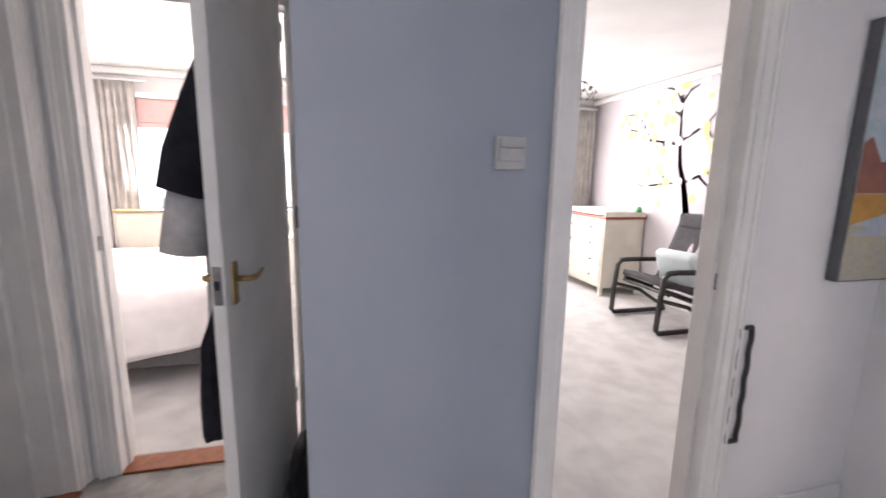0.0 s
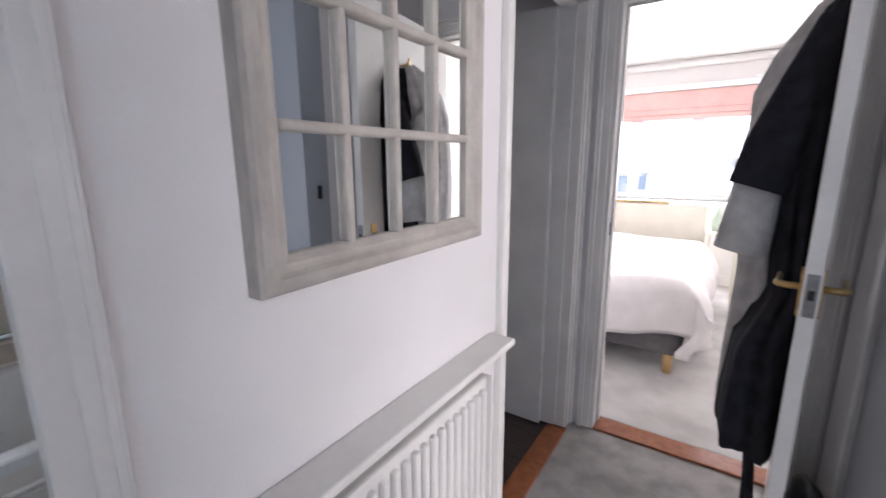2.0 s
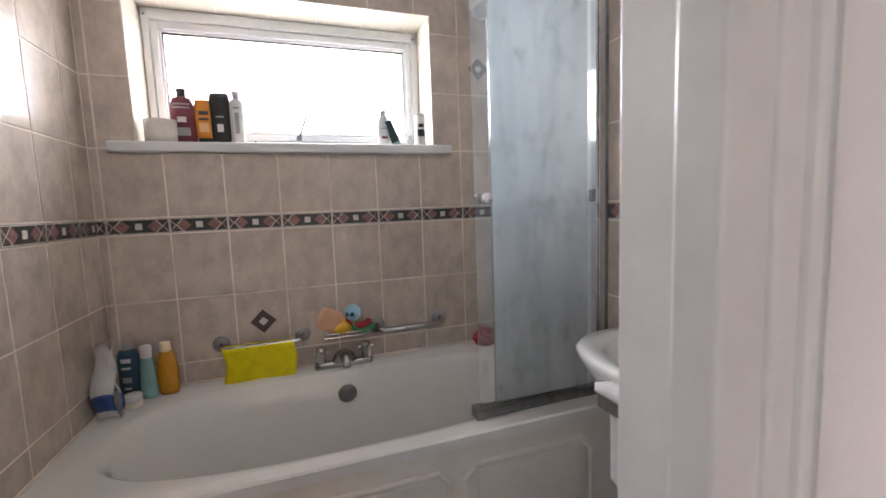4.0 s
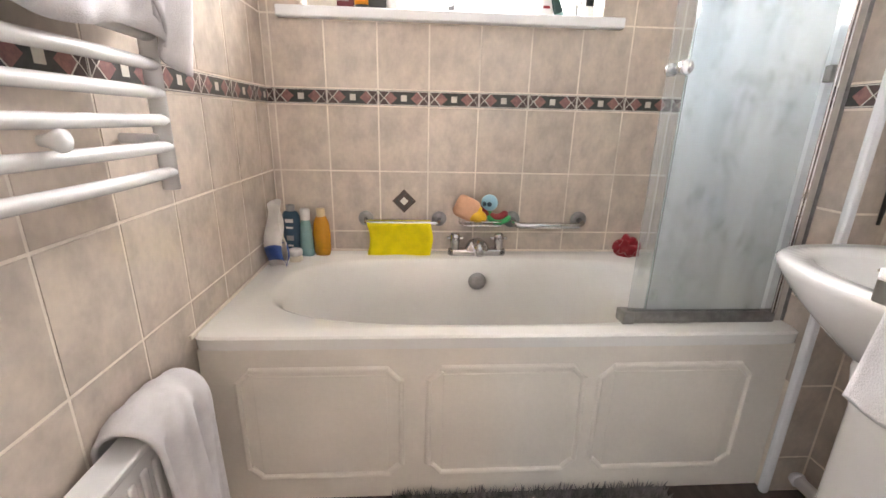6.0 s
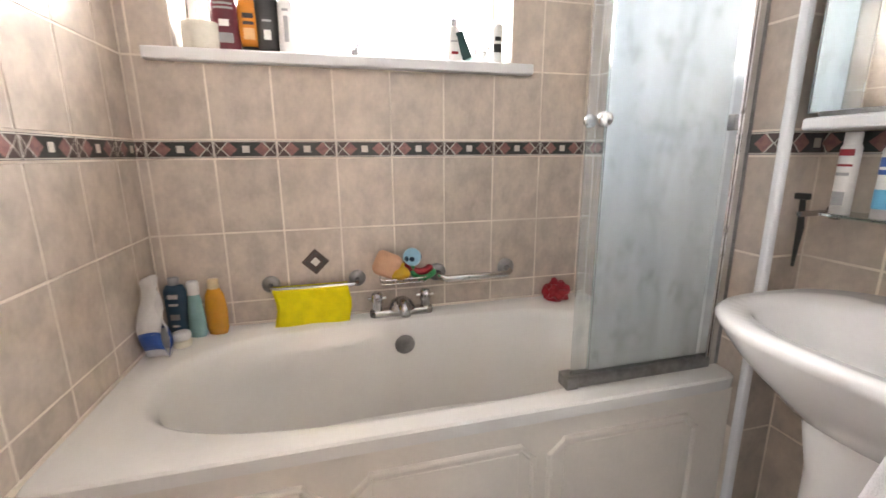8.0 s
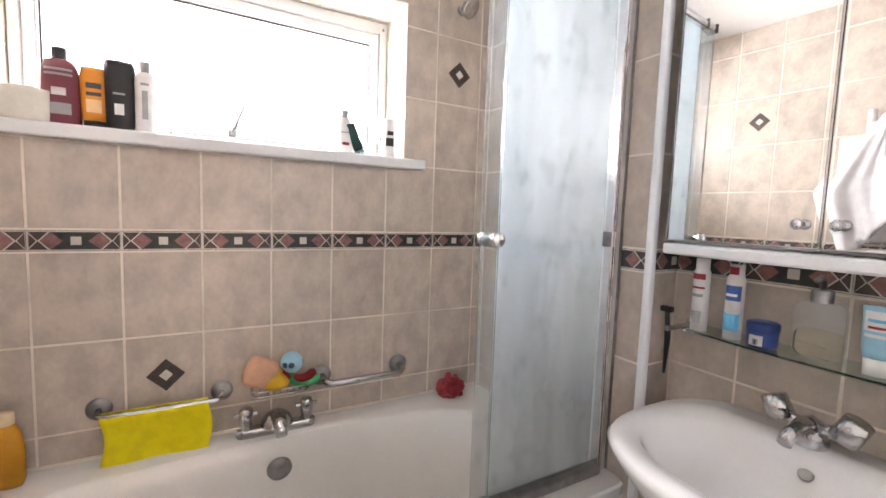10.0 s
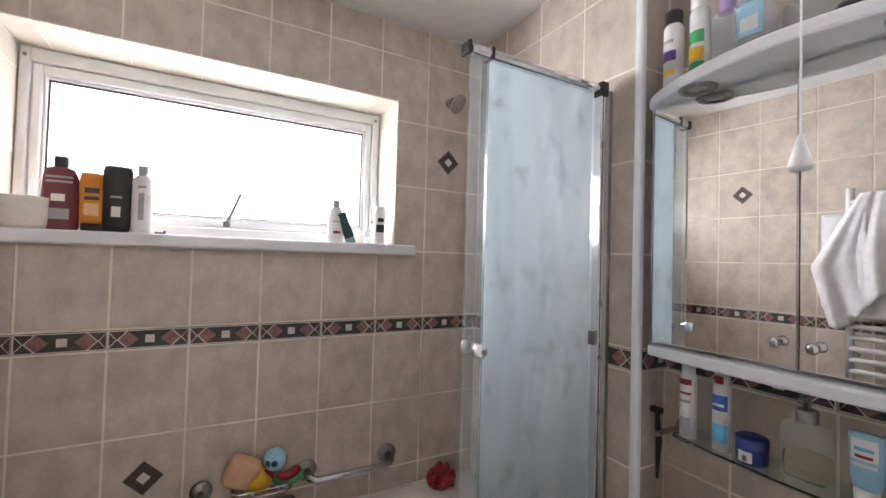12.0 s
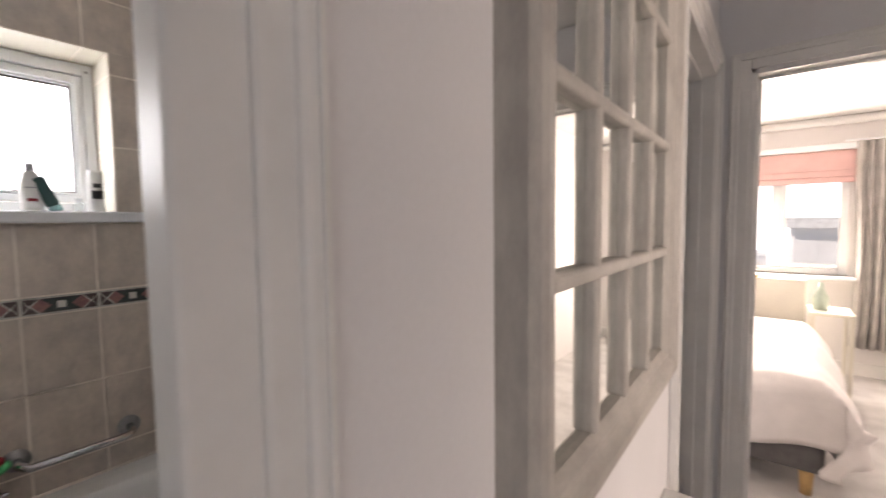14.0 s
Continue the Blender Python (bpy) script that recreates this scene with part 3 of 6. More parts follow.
part("wall_post", box(-0.010, -0.042, 0.0, 0.012, -0.012, SH, bevel=0.004), material("satin_post", (0.50, 0.47, 0.43), 0.4, metal=0.2, vary=0.04, scale=20, bump=0.02), sc, "satin wall post")
part("wall_seal", box(-0.01, -0.0115, 0, 0.012, 0.0, SH, bevel=0.003), STEEL, sc)
part("top_rail", boxes((-0.012, -0.485, SH - 0.018, 0.022, -0.05, SH + 0.006), bevel=0.009), BRIGHT, sc, "chrome top rail")
part("bottom_rail", boxes((-0.016, -0.49, 0.002, 0.028, -0.045, 0.034), bevel=0.007), STEEL, sc, "grey metal bottom rail")
part("end_cap", boxes((-0.018, -0.505, 0.0, 0.03, -0.47, 0.036), bevel=0.004), STEEL, sc)
for y in (-0.492, -0.428):
    part("end_cap", boxes((-0.014, y - 0.005, SH - 0.020, 0.024, y + 0.005, SH + 0.009), bevel=0.003), BLACK, sc, "dark rail bracket")
part("corner_cap", boxes((-0.02, -0.062, SH - 0.03, 0.028, -0.035, SH + 0.012), bevel=0.004), BLACK, sc)
kn = part("knob", lathe([(0, 0.034), (0.015, 0.034), (0.0175, 0.03), (0.0175, 0.014), (0.011, 0.01), (0.011, 0), (0, 0)], 18), BRIGHT, sc, "round chrome pull knob", pose(0.017, -0.46, 0.68, 0, 90, 0), True)
part("knob", lathe([(0, 0.016), (0.014, 0.016), (0.016, 0.012), (0.016, 0.004), (0.011, 0.002), (0.011, 0), (0, 0)], 18), CHROME, sc, "", pose(-0.007, -0.46, 0.68, 0, -90, 0), True)
part("guide_block", box(-0.02, -0.07, 0.66, 0.02, -0.04, 0.70, bevel=0.003), STEEL, sc)

# ---- basin ----
bs = thing("basin", (-1.585, NY, FZ), "white ceramic pedestal washbasin", "basin")
bm = bmesh.new()
BH = 0.84
def bring(ax, ay, z, p, cy):
    out = []
    for k in range(48):
        x, y = oval(k, 48, ax, ay, p)
        y += cy
        out.append(bm.verts.new((x, min(y, -0.004), z)))
    return out
rs = [bring(0.10, 0.10, BH - 0.22, 2.2, -0.18), bring(0.18, 0.17, BH - 0.17, 2.3, -0.20), bring(0.25, 0.225, BH - 0.08, 2.4, -0.225), bring(0.278, 0.25, BH - 0.025, 2.7, -0.228), bring(0.283, 0.256, BH - 0.008, 2.8, -0.225), bring(0.275, 0.249, BH, 2.8, -0.225),
      bring(0.232, 0.165, BH - 0.004, 2.3, -0.265), bring(0.222, 0.157, BH - 0.016, 2.3, -0.265), bring(0.185, 0.13, BH - 0.09, 2.2, -0.255), bring(0.10, 0.07, BH - 0.135, 2.0, -0.24), bring(0.03, 0.03, BH - 0.14, 2.0, -0.235)]
for a, b in zip(rs, rs[1:]):
    for k in range(48):
        bm.faces.new((a[k], a[(k + 1) % 48], b[(k + 1) % 48], b[k]))
bm.faces.new(rs[-1])
bm.faces.new(rs[0][::-1])
bmesh.ops.remove_doubles(bm, verts=bm.verts, dist=0.0005)
bmesh.ops.recalc_face_normals(bm, faces=bm.faces)
part("bowl", bm, CERAMIC, bs, "glossy white oval bowl", smooth=True)
part("pedestal", lathe([(0.125, 0.0), (0.124, 0.03), (0.108, 0.08), (0.098, 0.3), (0.100, 0.55), (0.116, BH - 0.2), (0.108, BH - 0.14)], 32), CERAMIC, bs, "", pose(0, -0.25, 0), True)
part("overflow_hole", lathe([(0.012, 0.0), (0.014, 0.002), (0.010, 0.004), (0, 0.003)], 16), STEEL, bs, "", pose(0.0, -0.115, BH - 0.045, 55, 0, 0), True)
bt = thing("basin_tap", (-1.60, NY - 0.07, FZ + BH), "chrome monobloc basin mixer tap", "tap")
part("body", lathe([(0.03, 0), (0.032, 0.01), (0.024, 0.03), (0.022, 0.05), (0, 0.062)], 18), CHROME, bt, "", None, True)
part("spout", tube([(0, 0, 0.035), (0, -0.04, 0.05), (0, -0.095, 0.045), (0, -0.115, 0.028)], [0.018, 0.016, 0.014, 0.012], 12), CHROME, bt, "", None, True)
for s in (-1, 1):
    part("handle", add_tube(tube([(0, 0, 0.03), (s * 0.05, 0.0, 0.05)], [0.012, 0.012], 10), [(s * 0.05, 0, 0.035), (s * 0.07, 0, 0.078)], [0.026, 0.024], 14), CHROME, bt, "", None, True)

# ---- mirror cabinet, glass shelf ----
cb = thing("mirror_cabinet", (-1.602, NY, 1.283), "white bathroom cabinet with mirrored doors and a lighted pelmet", "cabinet")
part("body", box(-0.30, -0.10, 0.0, 0.30, 0.0, 0.60, bevel=0.003), UPVC, cb, "white cabinet body")
for x0, x1, kx in ((-0.30, -0.002, -0.034), (0.002, 0.30, 0.030)):
    ajar = Matrix.Translation((x1, -0.1005, 0)) @ pose(0, 0, 0, 0, 0, 3.2 if x1 < 0 else 2.4) @ Matrix.Translation((-x1, 0.1005, 0))
    d = part("door", box(x0 + 0.002, -0.116, 0.008, x1 - 0.002, -0.1005, 0.598, bevel=0.0015), MIRROR, cb, "mirrored cabinet door", ajar)
    part("edge_strip", box(x0 - 0.0012, -0.1175, 0.006, x0 + 0.0015, -0.1, 0.60), CHROME, d)
    part("knob", lathe([(0, 0.028), (0.008, 0.028), (0.011, 0.022), (0.006, 0.012), (0.006, 0), (0, 0)], 14), CHROME, d, "chrome door knob", pose(kx, -0.116, 0.055, 90, 0, 0), True)


def bow(w, d0, d1, z0, z1):
    pts = [(-w, 0.0), (-w, -d0)] + [(-w + 2 * w * k / 20, -d0 - (d1 - d0) * math.sin(math.pi * k / 20) ** 0.8) for k in range(1, 20)] + [(w, -d0), (w, 0.0)]
    return prism(pts, z0, z1, 0.006)


part("pelmet", bow(0.315, 0.13, 0.235, 0.602, 0.632), UPVC, cb, "curved white pelmet shelf")
part("base_shelf", bow(0.315, 0.125, 0.15, -0.03, -0.002), UPVC, cb, "white base shelf")
for x in (-0.17, 0.17):
    part("lens", lathe([(0, -0.001), (0.023, -0.001), (0.023, -0.0025), (0, -0.003)], 20), plain("unlit_lens", (0.42, 0.40, 0.37), 0.3), cb, "unlit glass downlight lens", pose(x, -0.165, 0.602), True)
    dl = part("downlight", lathe([(0.024, 0.0), (0.024, -0.003), (0.036, -0.006), (0.040, -0.001), (0.040, 0.0)], 24), STEEL, cb, "unlit recessed downlight", pose(x, -0.165, 0.602), True)
gs = thing("glass_shelf", (-1.575, NY, 1.062), "greenish glass shelf on chrome rail brackets", "shelf")
part("glass", bow(0.29, 0.10, 0.13, 0.0, 0.006), SHELFGLASS, gs, "greenish glass plate")
for x in (-0.315, 0.315):
    br = part("bracket", lathe([(0, 0.012), (0.018, 0.010), (0.020, 0.0), (0, 0)], 16), CHROME, gs, "", pose(x, 0, 0.0, 90, 0, 0), True)
    part("arm", tube([(0, 0, 0.0), (0, 0.0, 0.12)], 0.007), CHROME, br)

# ---- bathroom things ----
def bottle(name, at, label, prof, mat, cap_prof=None, cap=None, squash=0.6, rz=0.0, category="bottle", bars=(), body="body", lean=0.0):
    """A bottle: body, cap and plain label bars on its face towards the room."""
    t = thing(name, at, label, category, "", rz)
    if lean:
        t.matrix_basis = t.matrix_basis @ pose(0, 0, 0, lean, 0, 0)
    b = part(body, lathe(prof, 24, squash), mat, t, "", None, True)
    if cap_prof:
        part("cap", lathe(cap_prof, 20, min(1.0, squash + 0.25)), cap or mat, t, "", None, True)
    for w, z0, z1, y, m in bars:
        part("label_bar", sheet(lambda u, v, w=w, z0=z0, z1=z1, y=y: ((u - 0.5) * w, -y * math.sqrt(max(0.05, 1 - ((u - 0.5) * w / (y / squash * 1.02)) ** 2)) - 0.0012, z0 + (z1 - z0) * v), 6, 1, 0.0008), m, b)
    return t


MAROON, ORANGE, WHITEP = plain("maroon_plastic", (0.16, 0.018, 0.035)), plain("orange_plastic", (0.70, 0.25, 0.02)), plain("white_plastic", (0.78, 0.77, 0.75))
NAVY, TEAL, AMBER = plain("navy_plastic", (0.02, 0.075, 0.13)), plain("teal_gel", (0.26, 0.47, 0.46), 0.2), plain("amber_gel", (0.62, 0.27, 0.02), 0.2)
BLUE, GREENP, REDP, INK = plain("blue_plastic", (0.03, 0.10, 0.38)), plain("green_plastic", (0.03, 0.36, 0.12)), plain("red_plastic", (0.30, 0.010, 0.018)), plain("ink", (0.05, 0.05, 0.06))
PEACH, DUCK, SKYB, PURPLE = plain("peach_foam", (0.68, 0.38, 0.24), 0.8), plain("duck_yellow", (0.78, 0.44, 0.02)), plain("pale_blue", (0.30, 0.58, 0.72)), plain("purple_plastic", (0.10, 0.04, 0.20))
WAX = plain("cream_wax", (0.80, 0.74, 0.60), 0.5)
GREYBAR = plain("grey_print", (0.35, 0.35, 0.36))


def thin_clear(name, share):
    """Thin clear plastic: mostly see-through, with a glossy skin."""
    m = bpy.data.materials.new(name)
    m.use_nodes = True
    n, l = m.node_tree.nodes, m.node_tree.links
    b, tr, mx = n["Principled BSDF"], n.new("ShaderNodeBsdfTransparent"), n.new("ShaderNodeMixShader")
    b.inputs["Base Color"].default_value = (0.80, 0.83, 0.85, 1)
    b.inputs["Roughness"].default_value = 0.08
    tr.inputs["Color"].default_value = (0.95, 0.97, 0.97, 1)
    mx.inputs[0].default_value = share
    l.new(tr.outputs["BSDF"], mx.inputs[1])
    l.new(b.outputs["BSDF"], mx.inputs[2])
    l.new(mx.outputs["Shader"], n["Material Output"].inputs["Surface"])
    return m


CLEARP = thin_clear("clear_plastic", 0.28)
AQUA = plain("aqua_plastic", (0.12, 0.48, 0.72))

# on the window sill
SZ = WZ0 + 0.0125
cd = thing("candle", (-2.78, -0.665, SZ), "cream candle in a milky glass jar", "candle")
part("wax", lathe([(0, 0.004), (0.050, 0.004), (0.055, 0.02), (0.055, 0.066), (0.045, 0.070), (0, 0.068)], 28), WAX, cd, "", None, True)
part("jar", lathe([(0, 0.0), (0.054, 0.0), (0.059, 0.012), (0.060, 0.085), (0.0575, 0.087), (0.0565, 0.02), (0.05, 0.003), (0, 0.003)], 28), plain("milk_glass", (0.80, 0.77, 0.68), 0.15), cd, "milky glass jar", None, True)
part("wick", tube([(0, 0, 0.066), (0.001, 0.001, 0.078)], 0.0015, 6), INK, cd)
bottle("shampoo_bottle", (-2.775, -0.592, SZ), "maroon shampoo bottle with pale lettering bars", [(0, 0), (0.040, 0), (0.044, 0.01), (0.042, 0.08), (0.039, 0.15), (0.032, 0.172), (0.016, 0.178)], MAROON, [(0.016, 0.176), (0.017, 0.2), (0.015, 0.208), (0, 0.208)], BLACK, 0.5, 90,
       bars=((0.058, 0.145, 0.151, 0.0198, GREYBAR), (0.058, 0.132, 0.138, 0.0198, GREYBAR), (0.03, 0.08, 0.1, 0.0205, WHITEP), (0.05, 0.03, 0.06, 0.021, GREYBAR)))
bottle("conditioner_bottle", (-2.780, -0.520, SZ), "orange bottle standing on its dark cap", [(0.0, 0.022), (0.028, 0.022), (0.033, 0.05), (0.034, 0.142), (0.030, 0.168), (0, 0.172)], ORANGE, [(0, 0), (0.027, 0), (0.028, 0.022), (0, 0.022)], BLACK, 0.55, 90,
       bars=((0.034, 0.11, 0.125, 0.0187, INK), (0.034, 0.09, 0.1, 0.0187, INK), (0.034, 0.045, 0.08, 0.0187, plain("pale_orange", (0.8, 0.5, 0.25)))))
bottle("shower_gel_bottle", (-2.770, -0.462, SZ), "black square-shouldered shower gel bottle", [(0, 0), (0.030, 0), (0.034, 0.02), (0.035, 0.1), (0.037, 0.178), (0.033, 0.194), (0, 0.197)], BLACK, None, None, 0.55, 90,
       bars=((0.022, 0.045, 0.075, 0.0195, WHITEP), (0.028, 0.10, 0.106, 0.0197, GREYBAR)))
bottle("lotion_bottle", (-2.765, -0.402, SZ), "slim white lotion bottle with grey cap", [(0, 0), (0.024, 0), (0.026, 0.02), (0.026, 0.158), (0.019, 0.172), (0.012, 0.175)], WHITEP, [(0.013, 0.173), (0.014, 0.203), (0, 0.205)], GREYBAR, 0.7, 90,
       bars=((0.014, 0.04, 0.12, 0.018, GREYBAR), (0.02, 0.135, 0.142, 0.018, GREYBAR)))
cl = thing("hair_clip", (-2.75, -0.352, SZ), "small dark blue hair clip", "hair clip")
part("clip", boxes((-0.006, -0.014, 0, 0.006, 0.014, 0.007), (-0.005, 0.008, 0.006, 0.005, 0.014, 0.012), bevel=0.002), NAVY, cl)
bottle("lotion_bottle", (-2.775, 0.185, SZ), "white lotion bottle with red mark and grey cap", [(0, 0), (0.027, 0), (0.029, 0.02), (0.029, 0.09), (0.020, 0.125), (0.012, 0.132)], WHITEP, [(0.012, 0.13), (0.013, 0.155), (0, 0.157)], GREYBAR, 0.65, 90,
       bars=((0.026, 0.032, 0.042, 0.0185, REDP), (0.034, 0.075, 0.079, 0.0185, GREYBAR)))
lt = thing("toothpaste_tube", (-2.765, 0.244, SZ), "dark green tube leaning on the sill", "tube")
lt.matrix_basis = lt.matrix_basis @ pose(0, 0, 0, 22, 0, 0)
part("body", box(-0.008, -0.018, 0.02, 0.008, 0.018, 0.12, bevel=0.006), plain("dark_green", (0.015, 0.07, 0.065)), lt)
part("cap", lathe([(0, 0), (0.017, 0), (0.018, 0.02), (0, 0.022)], 16), TEAL, lt, "", None, True)
sj = thing("small_pot", (-2.755, 0.300, SZ), "small clear glass pot", "pot")
part("pot", lathe([(0, 0), (0.014, 0), (0.015, 0.025), (0.009, 0.03), (0.009, 0.045), (0, 0.046)], 16), CLEARP, sj, "", None, True)
bottle("deodorant_bottle", (-2.77, 0.352, SZ), "white roll-on deodorant with black band", [(0, 0), (0.022, 0), (0.024, 0.01), (0.022, 0.06), (0.024, 0.10)], WHITEP, [(0.024, 0.1), (0.024, 0.135), (0.02, 0.145), (0, 0.146)], WHITEP, 0.85, 90,
       bars=((0.032, 0.045, 0.075, 0.0198, BLACK), (0.024, 0.085, 0.1, 0.0205, BLACK)))

# on the rim of the bath
BZ = RIM + 0.002
wp = thing("wipes_packet", (-2.525, -0.842, BZ), "crumpled white and blue bath powder packet", "packet", rz=60)
part("packet", sheet(lambda u, v: (0.045 * math.cos(6.283 * u) * (1 - 0.25 * v), 0.028 * math.sin(6.283 * u) * (1 - 0.75 * v) + 0.014 * math.sin(7 * v + 3 * u), 0.245 * v + 0.012 * math.sin(9 * u)), 20, 10, 0.002), WHITEP, wp, "", None, True)
part("printed_band", sheet(lambda u, v: (0.0475 * math.cos(6.283 * u) * (1 - 0.25 * (0.10 + 0.22 * v)), 0.031 * math.sin(6.283 * u) * (1 - 0.75 * (0.10 + 0.22 * v)) + 0.014 * math.sin(7 * (0.10 + 0.22 * v) + 3 * u), 0.245 * (0.10 + 0.22 * v) + 0.012 * math.sin(9 * u)), 20, 6, 0.002), BLUE, wp, "blue printed band", None, True)
part("label_band", sheet(lambda u, v: (0.0465 * math.cos(6.283 * u) * (1 - 0.07 * v), 0.0295 * math.sin(6.283 * u) * (1 - 0.2 * v) + 0.014 * math.sin(7 * (0.32 * v) + 3 * u), 0.002 + 0.08 * v + 0.012 * math.sin(9 * u)), 20, 3, 0.001), BLUE, wp, "blue printed band", None, True)
bottle("shampoo_bottle", (-2.685, -0.825, BZ), "dark navy shampoo bottle with white print", [(0, 0), (0.034, 0), (0.037, 0.02), (0.037, 0.16), (0.028, 0.178), (0.014, 0.182)], NAVY, [(0.017, 0.18), (0.018, 0.205), (0, 0.207)], GREYBAR, 0.55, 80,
       bars=((0.034, 0.135, 0.15, 0.0205, WHITEP), (0.03, 0.11, 0.118, 0.0205, WHITEP), (0.03, 0.06, 0.08, 0.0205, GREYBAR), (0.022, 0.035, 0.042, 0.0205, WHITEP)))
bottle("shower_gel_bottle", (-2.655, -0.760, BZ), "clear teal shower gel bottle with white cap", [(0, 0), (0.027, 0), (0.03, 0.015), (0.027, 0.07), (0.022, 0.13), (0.016, 0.155)], TEAL, [(0.018, 0.15), (0.02, 0.19), (0.016, 0.196), (0, 0.197)], WHITEP, 0.6, 80)
bottle("baby_shampoo_bottle", (-2.665, -0.700, BZ), "amber baby shampoo bottle with pale cap", [(0, 0), (0.030, 0), (0.036, 0.02), (0.037, 0.09), (0.031, 0.14), (0.019, 0.165)], AMBER, [(0.018, 0.163), (0.018, 0.192), (0.016, 0.196), (0, 0.197)], plain("pale_cap", (0.78, 0.62, 0.38)), 0.6, 80)
for z, nm in ((0.0, "cream"), (0.024, "cream")):
    pj = thing("cream_pot", (-2.585, -0.790, BZ + z), "small round cream pot, one on another", "pot", "stacked pots")
    part("pot", lathe([(0, 0), (0.026, 0), (0.028, 0.004), (0.028, 0.018), (0.025, 0.023), (0, 0.0235)], 24), WAX if z == 0 else WHITEP, pj, "", None, True)
rf = thing("bath_sponge", (-2.66, 0.60, BZ), "crumpled dark red bath puff", "sponge")
bm = bmesh.new()
bmesh.ops.create_icosphere(bm, subdivisions=4, radius=0.05)
for v in bm.verts:
    k = noise.noise(v.co * 45)
    v.co = v.co * (1 + 0.45 * k)
    v.co.z = max(-0.035, v.co.z)
bmesh.ops.translate(bm, vec=(0, 0, 0.035), verts=bm.verts)
part("puff", bm, REDP, rf)


# fittings on the window wall
def flange(parent, y, z, r=0.032, x=0.0, label=""):
    return part("flange", lathe([(0, 0.016), (r * 0.5, 0.015), (r * 0.85, 0.010), (r, 0.004), (r, 0.0), (0, 0)], 24), STEEL, parent, label, pose(x, y, z, 0, 90, 0), True)


tr = thing("towel_rail", (BX, -0.37, 0.745), "short chrome towel rail on round flanges", "towel rail")
flange(tr, -0.155, 0)
flange(tr, 0.155, 0)
part("bar", tube([(0.01, -0.155, 0), (0.05, -0.15, -0.005), (0.055, -0.13, -0.008), (0.055, 0.13, -0.008), (0.05, 0.15, -0.005), (0.01, 0.155, 0)], 0.0085), CHROME, tr, "", None, True)
yc = thing("cloth", (BX + 0.055, -0.375, 0.748), "bright yellow cloth folded over the chrome rail", "cloth")


def drape(u, v):
    """Over a bar: front fall, top, back fall."""
    s = (v - 0.42) * 0.32
    wob = 0.004 * math.sin(9 * u) * abs(s) * 8
    y = -0.135 + 0.262 * u + 0.006 * math.sin(12 * v)
    if s > 0:
        return (0.012 + wob + 0.012 * s, y, -min(s, 0.17) + (0.010 * math.sin(5 * u) if v > 0.95 else 0))
    return (-0.012 - wob, y, s * 0.9)


part("cloth", sheet(drape, 18, 24, 0.004), YELLOW, yc, "", None, True)
gr = thing("grab_rail", (BX, 0.247, 0.745), "chrome grab rail on round flanges", "grab rail")
flange(gr, -0.148, 0.0, 0.036)
flange(gr, 0.148, 0.0, 0.036)
part("bar", tube([(0.008, -0.148, 0), (0.05, -0.146, -0.006), (0.068, -0.125, -0.012), (0.068, 0.125, -0.012), (0.05, 0.146, -0.006), (0.008, 0.148, 0.0)], 0.013, 14), CHROME, gr, "", None, True)
bk = thing("soap_basket", (BX, -0.045, 0.735), "chrome wire soap basket", "basket")
for z in (0.0, 0.016):
    part("rim_wire", tube([(0.003, -0.085, z), (0.075, -0.085, z), (0.085, -0.07, z), (0.085, 0.07, z), (0.075, 0.085, z), (0.003, 0.085, z)], 0.003, 6), CHROME, bk)
for k in range(9):
    y = -0.08 + 0.02 * k
    part("wire", tube([(0.003, y, 0.0), (0.085, y, 0.0)], 0.002, 6), CHROME, bk)
part("back_plate", box(0.0, -0.03, -0.005, 0.004, 0.03, 0.024, bevel=0.0015), CHROME, bk)
tb = thing("bath_toy", (BX + 0.050, -0.105, 0.802), "peach sponge in the soap basket", "sponge")
bm = box(-0.034, -0.048, -0.046, 0.034, 0.050, 0.046, bevel=0.022, seg=3)
bmesh.ops.rotate(bm, verts=bm.verts, cent=(0, 0, 0), matrix=Euler((radians(-25), 0, 0)).to_matrix())
part("sponge", bm, PEACH, tb, "", None, True)
dk = thing("bath_toy", (BX + 0.06, -0.06, 0.75), "yellow rubber bath toy", "bath toy")
part("toy_body", lathe([(0, 0), (0.03, 0.0), (0.036, 0.015), (0.028, 0.035), (0.016, 0.044), (0.018, 0.056), (0, 0.066)], 18, 1.2), DUCK, dk, "", None, True)
bt2 = thing("bath_toy", (BX + 0.055, -0.010, 0.826), "small pale blue bath toy ball", "bath toy")
bm = bmesh.new()
bmesh.ops.create_uvsphere(bm, u_segments=18, v_segments=12, radius=0.035)
part("ball", bm, SKYB, bt2, "", None, True)
for a, b in ((20, 30), (-35, 10), (70, -20)):
    part("spot", lathe([(0, 0.0362), (0.010, 0.0350), (0.0095, 0.034), (0, 0.034)], 10), NAVY, bt2, "", pose(0, 0, 0, 0, 90, a) @ pose(0, 0, 0, b, 0, 0), True)
for (nm, mat, z, sy) in (("red bath toy ring", REDP, 0.785, 0.0), ("green bath toy ring", GREENP, 0.768, 0.012)):
    rg = thing("bath_toy", (BX + 0.055, 0.022 + sy, z), "curved " + nm + " lying in the basket", "bath toy")
    part("ring", tube(arc((0, 0, 0), 0.050, 190, 350, 14, "yz"), [0.007] + [0.016] * 13 + [0.007], 10), mat, rg, "", pose(0, 0, 0.03, -20, 0, 0), True)
sh = thing("shower", (BX, 0.63, 2.10), "chrome shower head on a short arm", "shower head")
flange(sh, 0, 0.03, 0.022)
